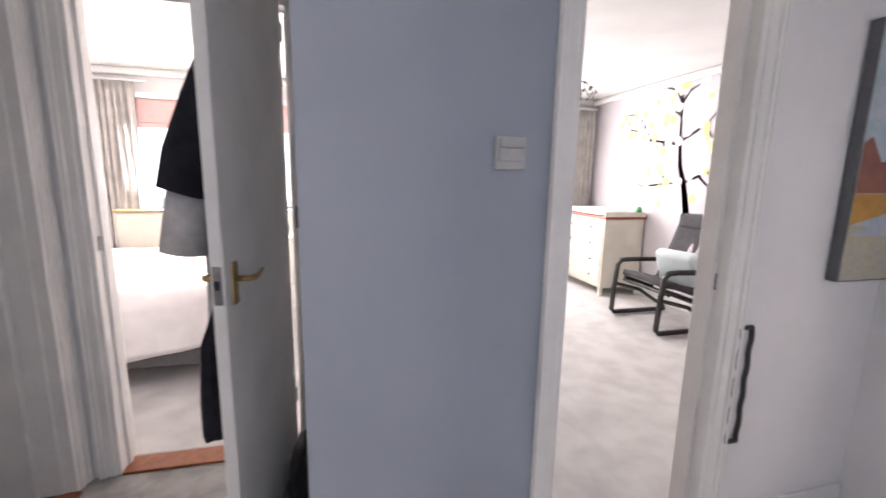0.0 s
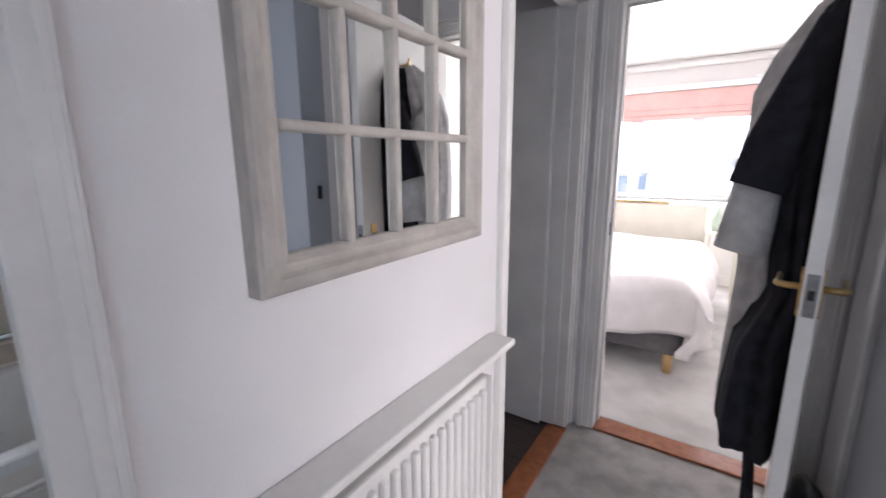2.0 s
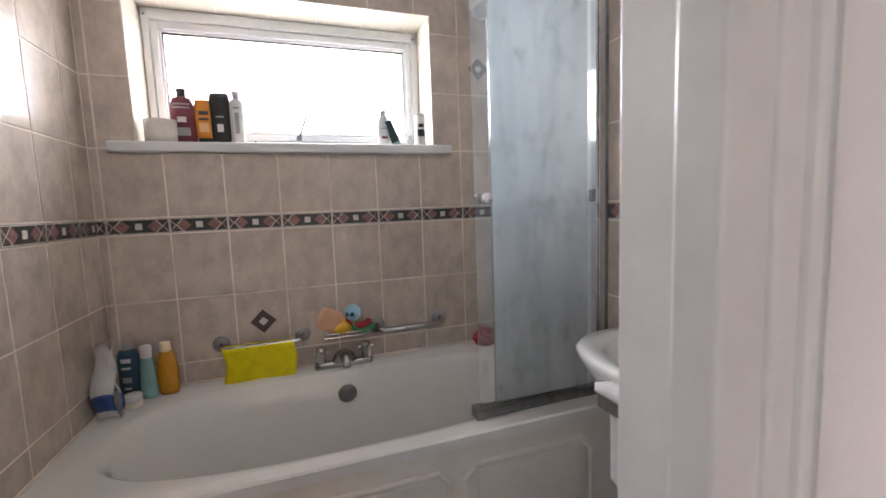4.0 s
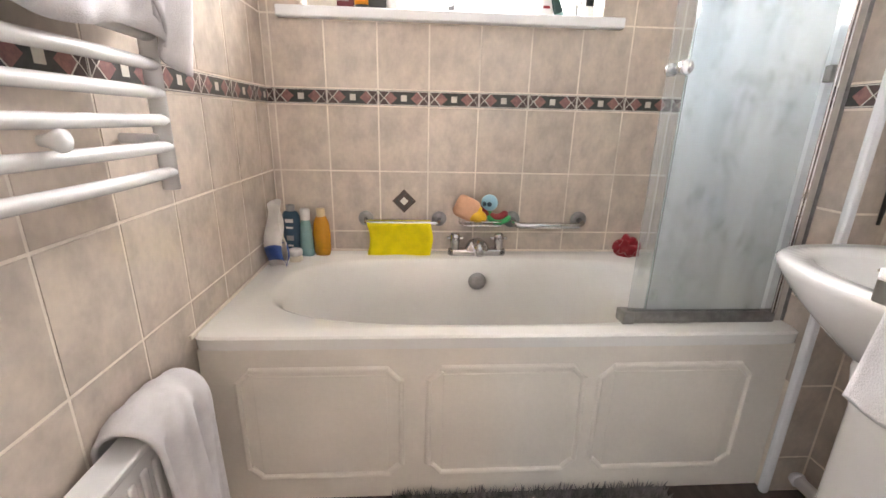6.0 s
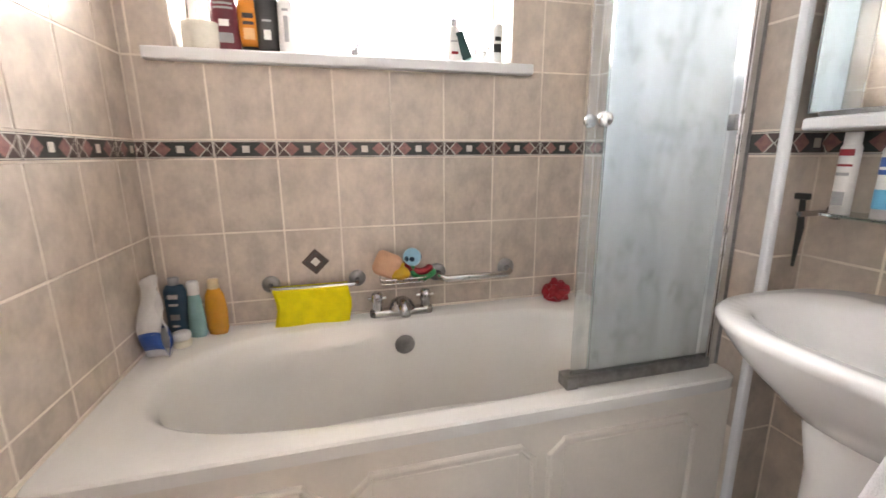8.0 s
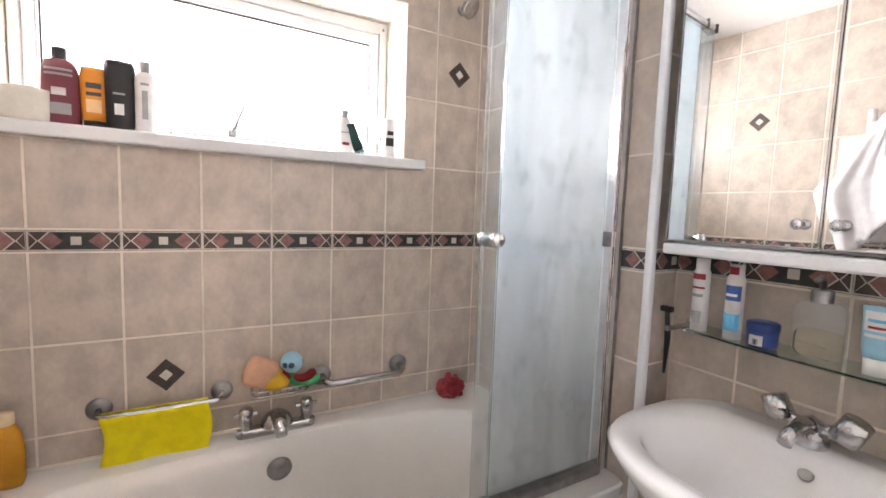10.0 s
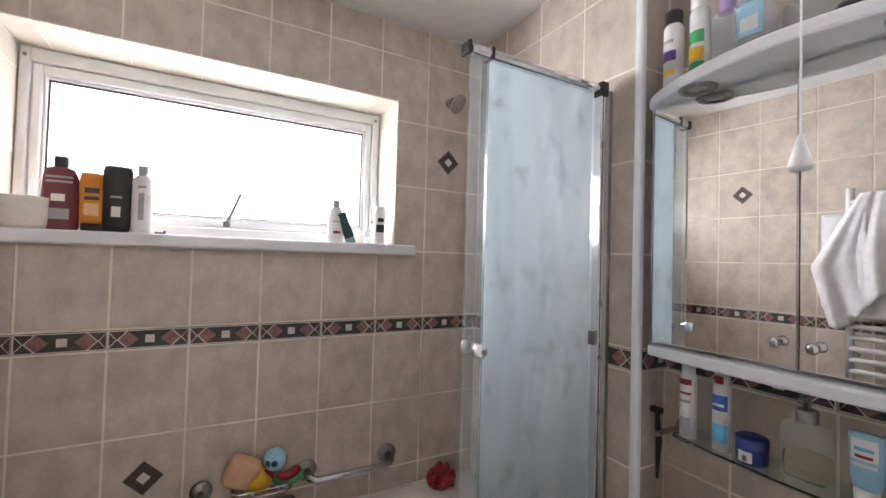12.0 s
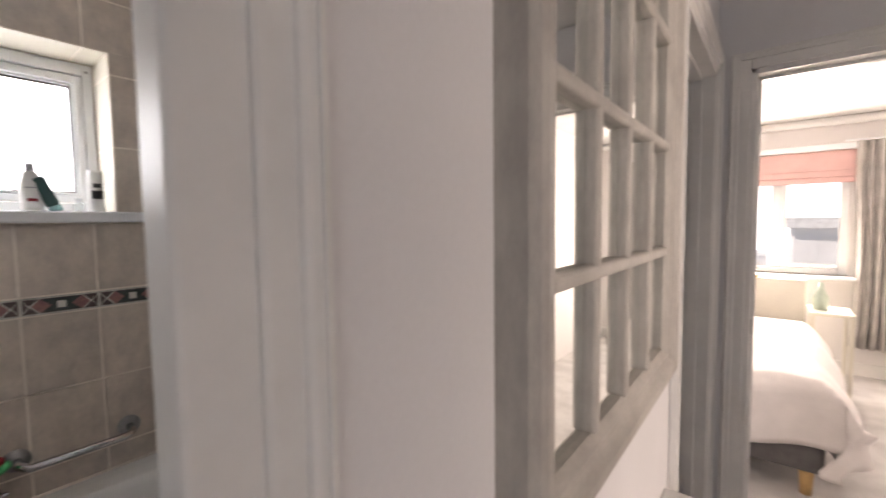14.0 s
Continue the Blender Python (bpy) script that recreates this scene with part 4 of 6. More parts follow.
part("arm", tube([(0.0, 0, 0.03), (0.05, -0.01, 0.03), (0.085, -0.02, 0.01)], 0.010), CHROME, sh, "", None, True)
part("rose", lathe([(0, 0.03), (0.012, 0.03), (0.016, 0.012), (0.036, 0.0), (0.038, -0.008), (0.034, -0.010), (0, -0.011)], 24), CHROME, sh, "", pose(0.10, -0.024, -0.005, 20, -50, 0), True)

# heated towel radiator with a white towel
RX0, RX1 = -1.867, -1.40
tw = thing("towel_radiator", (RX0, LY, 1.0), "white ladder towel radiator with straight bars", "radiator")
for x in (0.0, RX1 - RX0):
    part("post", tube([(x, 0.075, 0.0), (x, 0.075, 0.86)], 0.016, 14), ENAMEL, tw, "", None, True)
    for z in (0.10, 0.76):
        part("wall_bracket", tube([(x + 0.01, 0.0, z), (x + 0.01, 0.075, z)], 0.010), ENAMEL, tw, "", None, True)
zs = [0.035 + 0.05 * k for k in range(6)] + [0.365 + 0.05 * k for k in range(5)] + [0.645 + 0.05 * k for k in range(4)]
for z in zs:
    part("bar", tube([((RX1 - RX0) * k / 10, 0.080 + 0.012 * math.sin(math.pi * k / 10), z) for k in range(11)], 0.0115, 12), ENAMEL, tw, "", None, True)
part("hook", lathe([(0, 0.055), (0.024, 0.05), (0.026, 0.04), (0.016, 0.02), (0.012, 0.0), (0, 0)], 18), ENAMEL, tw, "white knob hook", pose(0.300, 0.088, 0.110, -90, 0, 0) @ Matrix.Diagonal((0.62, 0.62, 0.62, 1)), True)
tl = thing("towel", (-1.70, LY + 0.090, 1.795), "white bath towel slung over the radiator", "towel")


def hang(u, v):
    """Main fall of the towel over the straight bars."""
    x = -0.13 + 0.44 * u
    s = (v - 0.35) * 0.80
    fold = 0.006 * math.sin(13 * u + 2 * v) * min(1, abs(s) * 4) + 0.004 * math.sin(31 * u)
    if s > 0:
        return (x, 0.034 + fold, -s * 1.01 + 0.012 * math.sin(9 * u) * v)
    return (x, -0.026 + fold * 0.3, s)


def flap(u, v):
    """Gathered end that hangs past the post."""
    left = -0.13 - 0.17 * min(v / 0.55, 1.0) + 0.16 * max(0.0, v - 0.55)
    x = left + (-0.03 - left) * u
    drop = (0.605 - 0.17 * u ** 1.5 + 0.02 * math.sin(6 * u)) * v
    return (x, 0.050 + (0.018 * math.sin(8 * u + 1.5 * v) + 0.010 * math.sin(19 * u - 2 * v)) * (0.3 + 0.7 * v) - 0.035 * (1 - u) ** 3, 0.035 - drop)


def tuck(u, v):
    """Under layer folded back to the wall."""
    x = -0.27 + 0.17 * u
    return (x, 0.035 - 0.06 * (1 - u) ** 2 + 0.008 * math.sin(8 * u), -0.05 - (0.43 + 0.05 * math.sin(3.0 * u)) * v)


part("towel", sheet(hang, 40, 30, 0.006), TOWEL, tl, "", None, True)
part("folded_end", sheet(flap, 30, 24, 0.006), TOWEL, tl, "gathered towel end", None, True)
part("under_fold", sheet(tuck, 20, 20, 0.005), TOWEL, tl, "", None, True)
# low panel radiator with a white towel
lr = thing("panel_radiator", (-1.74, LY, 0.142), "low white panel radiator", "radiator")
part("panel", box(0.0, 0.03, 0.0, 0.52, 0.085, 0.42, bevel=0.01), ENAMEL, lr)
for k in range(15):
    part("flute", box(0.02 + 0.034 * k, 0.084, 0.03, 0.038 + 0.034 * k, 0.092, 0.39, bevel=0.004), ENAMEL, lr)
part("top_grille", box(0.005, 0.028, 0.416, 0.515, 0.09, 0.432, bevel=0.004), ENAMEL, lr)
part("valve", add_tube(tube([(-0.015, 0.05, 0.03), (-0.09, 0.05, 0.03)], 0.008), [(-0.09, 0.05, -0.10), (-0.09, 0.05, 0.05)], 0.012, 12), CHROME, lr, "chrome radiator valve", None, True)
tl2 = thing("towel", (-1.66, LY + 0.058, 0.574), "white hand towel draped over the low radiator", "towel")


def hump(u, v):
    x = -0.150 + 0.195 * u
    s, r = (v - 0.4) * 0.66, 0.050
    bend = 1.5708 * r
    fold = 0.009 * math.sin(11 * u + 3 * v) + 0.006 * math.sin(23 * u - 4 * v)
    lump = 0.016 * noise.noise(Vector((u * 2.6, v * 3.2, 0.7))) + 0.014 * math.sin(math.pi * u)
    skew = 0.05 * max(0.0, s) * (1 - 2 * u)
    if abs(s) <= bend:
        return (x + skew, r * math.sin(s / r) + fold * 0.3, r * math.cos(s / r) - 0.022 + lump)
    if s > 0:
        return (x + skew, r + fold + 0.06 * (s - bend), -0.022 + lump - (s - bend))
    return (x, -r, -0.022 + lump + (s + bend))


part("towel", sheet(hump, 24, 34, 0.009), TOWEL, tl2, "", None, True)
# bath mat: thick shaggy pile
bmx = thing("bath_mat", (-1.70, 0.04, FZ), "shaggy grey bath mat beside the bath", "bath mat")
MATG = material("mat_pile", (0.30, 0.275, 0.265), 0.98, vary=0.2, scale=30, fine=300, bump=0.5, spec=0.1)
part("backing", box(-0.27, -0.42, 0, 0.27, 0.42, 0.012, bevel=0.004), MATG, bmx)
rnd = random.Random(5)
verts, faces = [], []
for k in range(9000):
    x, y = rnd.uniform(-0.27, 0.27), rnd.uniform(-0.42, 0.42)
    a, h, w = rnd.uniform(0, 6.28), rnd.uniform(0.016, 0.032), 0.0035
    dx, dy = rnd.uniform(-0.014, 0.014), rnd.uniform(-0.014, 0.014)
    i = len(verts)
    verts += [(x + w * math.cos(a), y + w * math.sin(a), 0.008), (x + w * math.cos(a + 2.1), y + w * math.sin(a + 2.1), 0.008), (x + w * math.cos(a + 4.2), y + w * math.sin(a + 4.2), 0.008), (x + dx, y + dy, 0.012 + h)]
    faces += [(i, i + 1, i + 3), (i + 1, i + 2, i + 3), (i + 2, i, i + 3)]
me = bpy.data.meshes.new("pile")
me.from_pydata(verts, [], faces)
me.materials.append(MATG)
pl = new("pile", me)
pl.parent = bmx
tagged(pl, kind="stuff")
# flat steel towel bar on the wall by the doorway
ht = thing("towel_rail", (-1.17, 0.19, 0.985), "short flat steel towel rail fixed to the wall", "towel rail")
part("flange", lathe([(0, 0.014), (0.022, 0.012), (0.03, 0.004), (0.03, 0.0), (0, 0)], 20), CHROME, ht, "", pose(0, 0, 0, 0, -90, 0), True)
part("bar", box(-0.200, -0.006, -0.018, -0.01, 0.006, 0.016, bevel=0.003), STEEL, ht)
part("bar_edge", box(-0.201, -0.007, 0.0162, -0.01, 0.007, 0.0195, bevel=0.001), CHROME, ht, "bright chrome top edge")
hw = thing("hand_towel", (-1.26, 0.19, 1.005), "white hand towel hung over the steel rail", "towel")


def apron(u, v):
    """Short front lip, over the bar, long fall behind it."""
    x = -0.100 + 0.16 * u
    s = (v - 0.08) * 0.215
    wave = 0.006 * math.sin(11 * u + 2 * v) * v
    if s < 0:
        return (x, -0.012, s * 0.5)
    return (x - 0.30 * max(0.0, s - 0.02) * (1 - u), 0.012 + 0.24 * max(0.0, s - 0.03) + wave, -s * 0.98)


part("towel", sheet(apron, 24, 30, 0.005), TOWEL, hw, "", None, True)
# waste pipe and corner trim
wpz = thing("waste_pipe", (-1.93, NY - 0.03, FZ + 0.055), "white plastic pipe along the foot of the wall", "pipe")
part("pipe", tube([(0.0, 0.0, 0.0), (0.35, 0.0, 0.0)], 0.019, 14), UPVC, wpz, "", None, True)
part("elbow", tube([(0.0, 0.0, 0.0), (-0.003, 0.0, 0.0), (-0.012, 0.004, 0.0)], 0.023, 14), UPVC, wpz, "", None, True)
setting("trim_corner", box(SX - 0.012, EY - 0.012, FZ, SX + 0.012, EY + 0.012, H - 0.02, bevel=0.008), UPVC, "white plastic corner trim", "trim")
# strap hanging by the shelf
rz = thing("razor", (-1.93, NY - 0.055, 1.08), "black handled razor hung beside the shelf", "razor")
part("grip", tube([(0.0, 0, -0.16), (0.003, 0, -0.06), (-0.003, 0, 0.02)], [0.004, 0.008, 0.006]), BLACK, rz, "", None, True)
part("head", box(-0.02, -0.008, 0.01, 0.012, 0.008, 0.026, bevel=0.003), BLACK, rz)

# on the glass shelf
GZ = 1.0685
def tube_can(name, x, y, label, r, h, mat, cap, bars, capr=None, category="can"):
    return bottle(name, (x, y, GZ), label, [(0, 0), (r, 0), (r, h * 0.82), (r * 0.8, h * 0.86)], mat, [(r * 0.82, h * 0.84), (r * 0.82, h), (0, h)], cap, 0.95, 0, category, bars)
tube_can("toothpaste_tube", -1.835, 0.82, "white and red toothpaste tube standing on its end", 0.0185, 0.178, WHITEP, WHITEP, ((0.03, 0.128, 0.142, 0.0177, REDP), (0.03, 0.105, 0.11, 0.0177, REDP), (0.026, 0.085, 0.092, 0.0177, GREYBAR), (0.024, 0.02, 0.05, 0.0177, GREYBAR)), None, "tube")
tube_can("toothpaste_tube", -1.758, 0.82, "blue and white toothpaste tube with a red mark", 0.0185, 0.172, WHITEP, WHITEP, ((0.020, 0.150, 0.168, 0.0150, REDP), (0.034, 0.09, 0.125, 0.0177, BLUE), (0.034, 0.02, 0.06, 0.0177, AQUA), (0.024, 0.1, 0.106, 0.0183, WHITEP)), None, "tube")
jr = bottle("cream_jar", (-1.695, 0.815, GZ), "dark blue jar with white bar label", [(0, 0), (0.027, 0), (0.029, 0.005), (0.029, 0.032), (0.027, 0.034)], plain("deep_blue", (0.015, 0.045, 0.20)), [(0.030, 0.034), (0.031, 0.051), (0.028, 0.055), (0, 0.055)], plain("deep_blue_lid", (0.012, 0.035, 0.16)), 1.0, 0, "jar", ((0.026, 0.006, 0.028, 0.0292, WHITEP), (0.003, 0.008, 0.020, 0.0302, INK), (0.010, 0.008, 0.020, 0.0298, GREYBAR)), "jar_body")
SOAP = thin_clear("soap_glass", 0.12)
sdp = thing("soap_dispenser", (-1.60, 0.815, GZ), "square clear glass soap dispenser with steel pump", "soap dispenser")
part("bottle_body", box(-0.042, -0.026, 0.0, 0.042, 0.026, 0.118, bevel=0.022, seg=4), SOAP, sdp, "clear glass bottle", None, True)
part("liquid", box(-0.037, -0.021, 0.005, 0.037, 0.021, 0.062, bevel=0.014, seg=3), clear("soap_liquid", (0.90, 0.84, 0.68), 0.15, 1.1), sdp, "pale amber liquid soap", None, True)
part("collar", lathe([(0.018, 0.117), (0.018, 0.140), (0.015, 0.143), (0, 0.143)], 20), STEEL, sdp, "brushed steel collar", None, True)
part("pump", tube([(0, 0, 0.143), (0, 0, 0.162), (0, -0.008, 0.166), (0, -0.034, 0.162)], [0.006, 0.006, 0.007, 0.005], 10), STEEL, sdp, "", None, True)
part("print_bar", box(-0.020, -0.0272, 0.034, 0.020, -0.0264, 0.038), plain("bamboo_print", (0.5, 0.44, 0.28)), sdp)
bottle("toothpaste_tube", (-1.515, 0.815, GZ), "pale blue and white toothpaste tube standing on its cap", [(0.0, 0.03), (0.018, 0.03), (0.022, 0.045), (0.024, 0.095), (0.025, 0.125), (0.0, 0.127)], SKYB, [(0, 0), (0.017, 0), (0.018, 0.03), (0, 0.031)], WHITEP, 0.55, 0, "tube", ((0.036, 0.082, 0.118, 0.0142, WHITEP), (0.034, 0.070, 0.076, 0.0138, WHITEP), (0.026, 0.098, 0.104, 0.0150, AQUA), (0.024, 0.086, 0.091, 0.0150, REDP)))
# on top of the cabinet
TZ = 1.283 + 0.6325
def can(x, y, label, r, h, mat, cap, bars=(), name="spray_can", cat="spray can", sq=1.0, caph=0.035, capr=0.9):
    return bottle(name, (x, y, TZ), label, [(0, 0), (r, 0), (r, h - caph - 0.01), (r * 0.8, h - caph)], mat, [(r * capr, h - caph), (r * capr, h - 0.004), (r * capr * 0.85, h), (0, h)], cap, sq, 0, cat, bars)
can(-1.862, 0.785, "white spray can with purple band and black cap", 0.023, 0.205, WHITEP, BLACK, ((0.034, 0.075, 0.10, 0.0232, PURPLE), (0.024, 0.12, 0.128, 0.0232, GREYBAR), (0.028, 0.04, 0.05, 0.0232, DUCK)))
can(-1.835, 0.85, "dark purple capped spray can", 0.023, 0.20, WHITEP, PURPLE)
can(-1.80, 0.79, "white, green and yellow spray can", 0.022, 0.215, WHITEP, WHITEP, ((0.036, 0.0, 0.05, 0.0222, GREENP), (0.036, 0.055, 0.085, 0.0222, DUCK), (0.036, 0.095, 0.125, 0.0222, GREENP)))
can(-1.745, 0.80, "clear bottle with a pale purple cap", 0.036, 0.19, CLEARP, plain("lilac_cap", (0.42, 0.26, 0.50)), (), "bottle", "bottle", 0.6, 0.04, 0.5)
can(-1.685, 0.79, "clear bottle with blue label and cap", 0.040, 0.20, CLEARP, AQUA, ((0.05, 0.06, 0.13, 0.0245, SKYB), (0.034, 0.07, 0.10, 0.0252, WHITEP)), "bottle", "bottle", 0.6, 0.05, 0.6)
can(-1.60, 0.83, "folded clear plastic toiletry bag", 0.05, 0.14, CLEARP, CLEARP, (), "toiletry_bag", "bag", 0.6, 0.02, 0.6)
sd = thing("hair_brush", (-1.56, 0.74, TZ), "dark red hair brush lying flat", "hair brush")
part("handle", tube([(-0.08, 0, 0.012), (0.0, 0, 0.014), (0.04, 0, 0.016)], [0.008, 0.009, 0.012]), REDP, sd, "", None, True)
part("pad", box(0.03, -0.025, 0.004, 0.12, 0.025, 0.03, bevel=0.01), BLACK, sd)
bg = thing("wash_bag", (-1.45, 0.82, TZ), "crumpled black wash bag", "bag")
bm = bmesh.new()
bmesh.ops.create_icosphere(bm, subdivisions=4, radius=0.07)
for v in bm.verts:
    v.co *= 1 + 0.25 * noise.noise(v.co * 25)
    v.co.z = max(-0.045, v.co.z * 0.75)
    v.co.y *= 0.8
bmesh.ops.translate(bm, vec=(0, 0, 0.045), verts=bm.verts)
part("bag", bm, BLACK, bg)
# pull cord
pc = thing("pull_cord", (-1.40, 0.25, H - 0.02), "white light pull cord with a cone end", "pull cord")
part("rose", lathe([(0, -0.02), (0.03, -0.018), (0.035, 0.0), (0, 0)], 20), UPVC, pc, "", None, True)
part("cord", tube([(0, 0, -0.01), (0, 0, -0.80)], 0.0010, 6), UPVC, pc)
part("pull", lathe([(0, -0.795), (0.0025, -0.797), (0.004, -0.804), (0.0095, -0.824), (0.0085, -0.828), (0, -0.828)], 18), WHITEP, pc, "", None, True)

# ---- hall: wall mirror ----
mr = thing("wall_mirror_frame", (-1.05, 0.567, 1.17), "limed grey-washed wooden window-pane mirror", "mirror")
MW, MH, MD = 0.325, 0.90, 0.045
def mitred(u0, v0, u1, v1, w, d, swap):
    """One side of a frame with mitred ends: outer bevel, flat face, hollow and inner lip."""
    prof = [(0.0, 0.0), (0.0, d * 0.72), (0.006, d * 0.92), (0.014, d), (0.026, d * 0.98), (0.034, d * 0.80), (0.040, d * 0.74), (0.046, d * 0.72), (w, d * 0.50), (w, 0.0)]
    s = 1 if v1 > v0 else -1
    bm = bmesh.new()
    ends = []
    for e, (ua, sg) in enumerate(((u0, 1), (u1, -1))):
        row = []
        for q, x in prof:
            u, v = ua + sg * q, v0 + s * q
            row.append(bm.verts.new((x, v, u) if swap else (x, u, v)))
        ends.append(row)
    for k in range(len(prof) - 1):
        bm.faces.new((ends[0][k], ends[0][k + 1], ends[1][k + 1], ends[1][k]))
    bm.faces.new(ends[0])
    bm.faces.new(ends[1][::-1])
    bmesh.ops.recalc_face_normals(bm, faces=bm.faces)
    return bm


for nm, a in (("rail", (-MW, 0.0, MW, 1.0, 0.058, MD, False)), ("rail", (-MW, MH, MW, MH - 1.0, 0.058, MD, False)), ("stile", (0.0, -MW, MH, 1.0, 0.058, MD, True)), ("stile", (0.0, MW, MH, MW - 1.0, 0.058, MD, True))):
    part(nm, mitred(*a), GREYWOOD, mr)
GW, GH0, GH1 = MW - 0.058, 0.055, MH - 0.055
for k in (1, 2, 3):
    y = -GW + 2 * GW * k / 4
    part("glazing_bar", box(0.010, y - 0.009, GH0, 0.029, y + 0.009, GH1, bevel=0.006, seg=3), GREYWOOD, mr)
for k in (1, 2, 3):
    z = GH0 + (GH1 - GH0) * k / 4
    part("glazing_bar", box(0.011, -GW, z - 0.009, 0.0305, GW, z + 0.009, bevel=0.006, seg=3), GREYWOOD, mr)
for i in range(4):
    for j in range(4):
        y0, y1 = -GW + 2 * GW * i / 4 + 0.002, -GW + 2 * GW * (i + 1) / 4 - 0.002
        z0, z1 = GH0 + (GH1 - GH0) * j / 4 + 0.002, GH0 + (GH1 - GH0) * (j + 1) / 4 - 0.002
        part("mirror_pane", box(0.010, y0, z0, 0.014, y1, z1), MIRROR, mr)

# ---- hall: radiator with its shelf ----
sf = thing("radiator_shelf", (-1.05, 0.60, 0.815), "white painted shelf above the hall radiator", "shelf")
part("board", box(0.0, -0.50, 0.0, 0.088, 0.428, 0.022, bevel=0.005), GLOSS, sf)
part("batten", box(0.0, -0.48, -0.03, 0.02, 0.42, -0.001, bevel=0.003), GLOSS, sf)
hr = thing("hall_radiator", (-1.05, 0.37, 0.10), "white fluted panel radiator under the shelf", "radiator")
part("panel", box(0.035, -0.26, 0.0, 0.075, 0.50, 0.68, bevel=0.008), GLOSS, hr)
for k in range(22):
    y = -0.25 + 0.0335 * k
    part("flute", box(0.070, y, 0.03, 0.092, y + 0.020, 0.655, bevel=0.008, seg=2), GLOSS, hr)
part("side_cover", box(0.03, 0.50, 0.0, 0.09, 0.508, 0.68, bevel=0.002), GLOSS, hr)
part("wall_bracket", boxes((0.0, -0.2, 0.5, 0.04, -0.17, 0.6), bevel=0.003), STEEL, hr)
part("valve", tube([(0.055, 0.52, 0.05), (0.055, 0.55, 0.05), (0.055, 0.56, 0.02), (0.055, 0.56, -0.10)], 0.009), STEEL, hr, "", None, True)

# ---- hall: light switch, picture, narrow mirror ----
sw = thing("light_switch", (0.525, 1.12, 1.42), "pale grey two-gang light switch", "light switch")
SWM = plain("switch_grey", (0.46, 0.455, 0.45), 0.4)
part("plate", box(-0.046, -0.012, -0.046, 0.046, -0.0005, 0.046, bevel=0.004), SWM, sw)
part("rocker", box(-0.034, -0.019, 0.016, 0.038, -0.0122, 0.040, bevel=0.002), SWM, sw)
part("rocker", box(-0.034, -0.017, -0.022, 0.038, -0.0122, 0.0135, bevel=0.002), SWM, sw)
pi = thing("picture", (2.185, 1.12, 0.999), "canvas landscape painting with deep dark edges", "picture", rz=90)
pi.matrix_basis = pi.matrix_basis @ Matrix.Diagonal((1, 1, 1.23, 1))
part("canvas_edge", box(-0.042, -0.38, 0.0, -0.002, 0.38, 0.73, bevel=0.004), plain("canvas_edge_grey", (0.13, 0.13, 0.14), 0.7), pi)
P_SKY, P_RED, P_OCH, P_SAND, P_BLU = (material("paint_" + n, c, 0.6, vary=0.18, scale=9, fine=60, bump=0.2, second=s) for n, c, s in (
    ("sky", (0.52, 0.55, 0.58), (0.30, 0.44, 0.50)), ("red", (0.30, 0.12, 0.08), (0.20, 0.08, 0.07)), ("ochre", (0.55, 0.30, 0.06), (0.40, 0.20, 0.05)), ("sand", (0.50, 0.44, 0.30), (0.42, 0.40, 0.36)), ("blue", (0.40, 0.46, 0.55), (0.55, 0.56, 0.58))))
def patch(nm, pts, lift, mat):
    bm = bmesh.new()
    f = bm.faces.new([bm.verts.new((-0.043 - lift, y, z)) for y, z in pts])
    r = bmesh.ops.extrude_face_region(bm, geom=[f])
    bmesh.ops.translate(bm, vec=(-0.0008, 0, 0), verts=[v for v in r["geom"] if isinstance(v, bmesh.types.BMVert)])
    bmesh.ops.recalc_face_normals(bm, faces=bm.faces)
    return part(nm, bm, mat, pi)
patch("painted_sky", [(-0.375, 0.005), (0.375, 0.005), (0.375, 0.725), (-0.375, 0.725)], 0.0, P_SKY)
patch("painted_field", [(-0.375, 0.005), (0.375, 0.005), (0.375, 0.17), (0.2, 0.16), (0.0, 0.20), (-0.375, 0.14)], 0.0012, P_SAND)
patch("painted_water", [(0.37, 0.14), (0.15, 0.20), (-0.1, 0.17), (-0.37, 0.22), (-0.37, 0.16), (0.0, 0.13)], 0.0024, P_BLU)
patch("painted_bank", [(0.375, 0.17), (0.375, 0.26), (0.1, 0.26), (-0.37, 0.22), (-0.1, 0.21), (0.15, 0.215)], 0.0036, P_OCH)
patch("painted_trees", [(0.375, 0.262), (0.375, 0.40), (0.34, 0.42), (0.28, 0.35), (0.2, 0.36), (0.14, 0.30), (0.05, 0.28), (0.0, 0.265)], 0.0036, P_RED)
nm_ = thing("narrow_mirror", (1.459, 1.12, 0.369), "narrow dark-framed strip mirror hung low by the door frame", "mirror", rz=90)
bm = bmesh.new()
add_tube(bm, [(-0.010, -0.03 + 0.003 * math.sin(1.3 * k), 0.02 + 0.0225 * k) for k in range(21)], 0.009, 8)
add_tube(bm, [(-0.010, 0.03 + 0.003 * math.sin(1.3 * k + 1), 0.02 + 0.0225 * k) for k in range(21)], 0.009, 8)
add_tube(bm, [(-0.010, -0.03, 0.02), (-0.010, 0.03, 0.02)], 0.009, 8)
add_tube(bm, [(-0.010, -0.03, 0.47), (-0.010, 0.03, 0.47)], 0.009, 8)
part("frame", bm, BLACK, nm_)
part("mirror_pane", box(-0.009, -0.026, 0.02, -0.003, 0.026, 0.47), MIRROR, nm_)

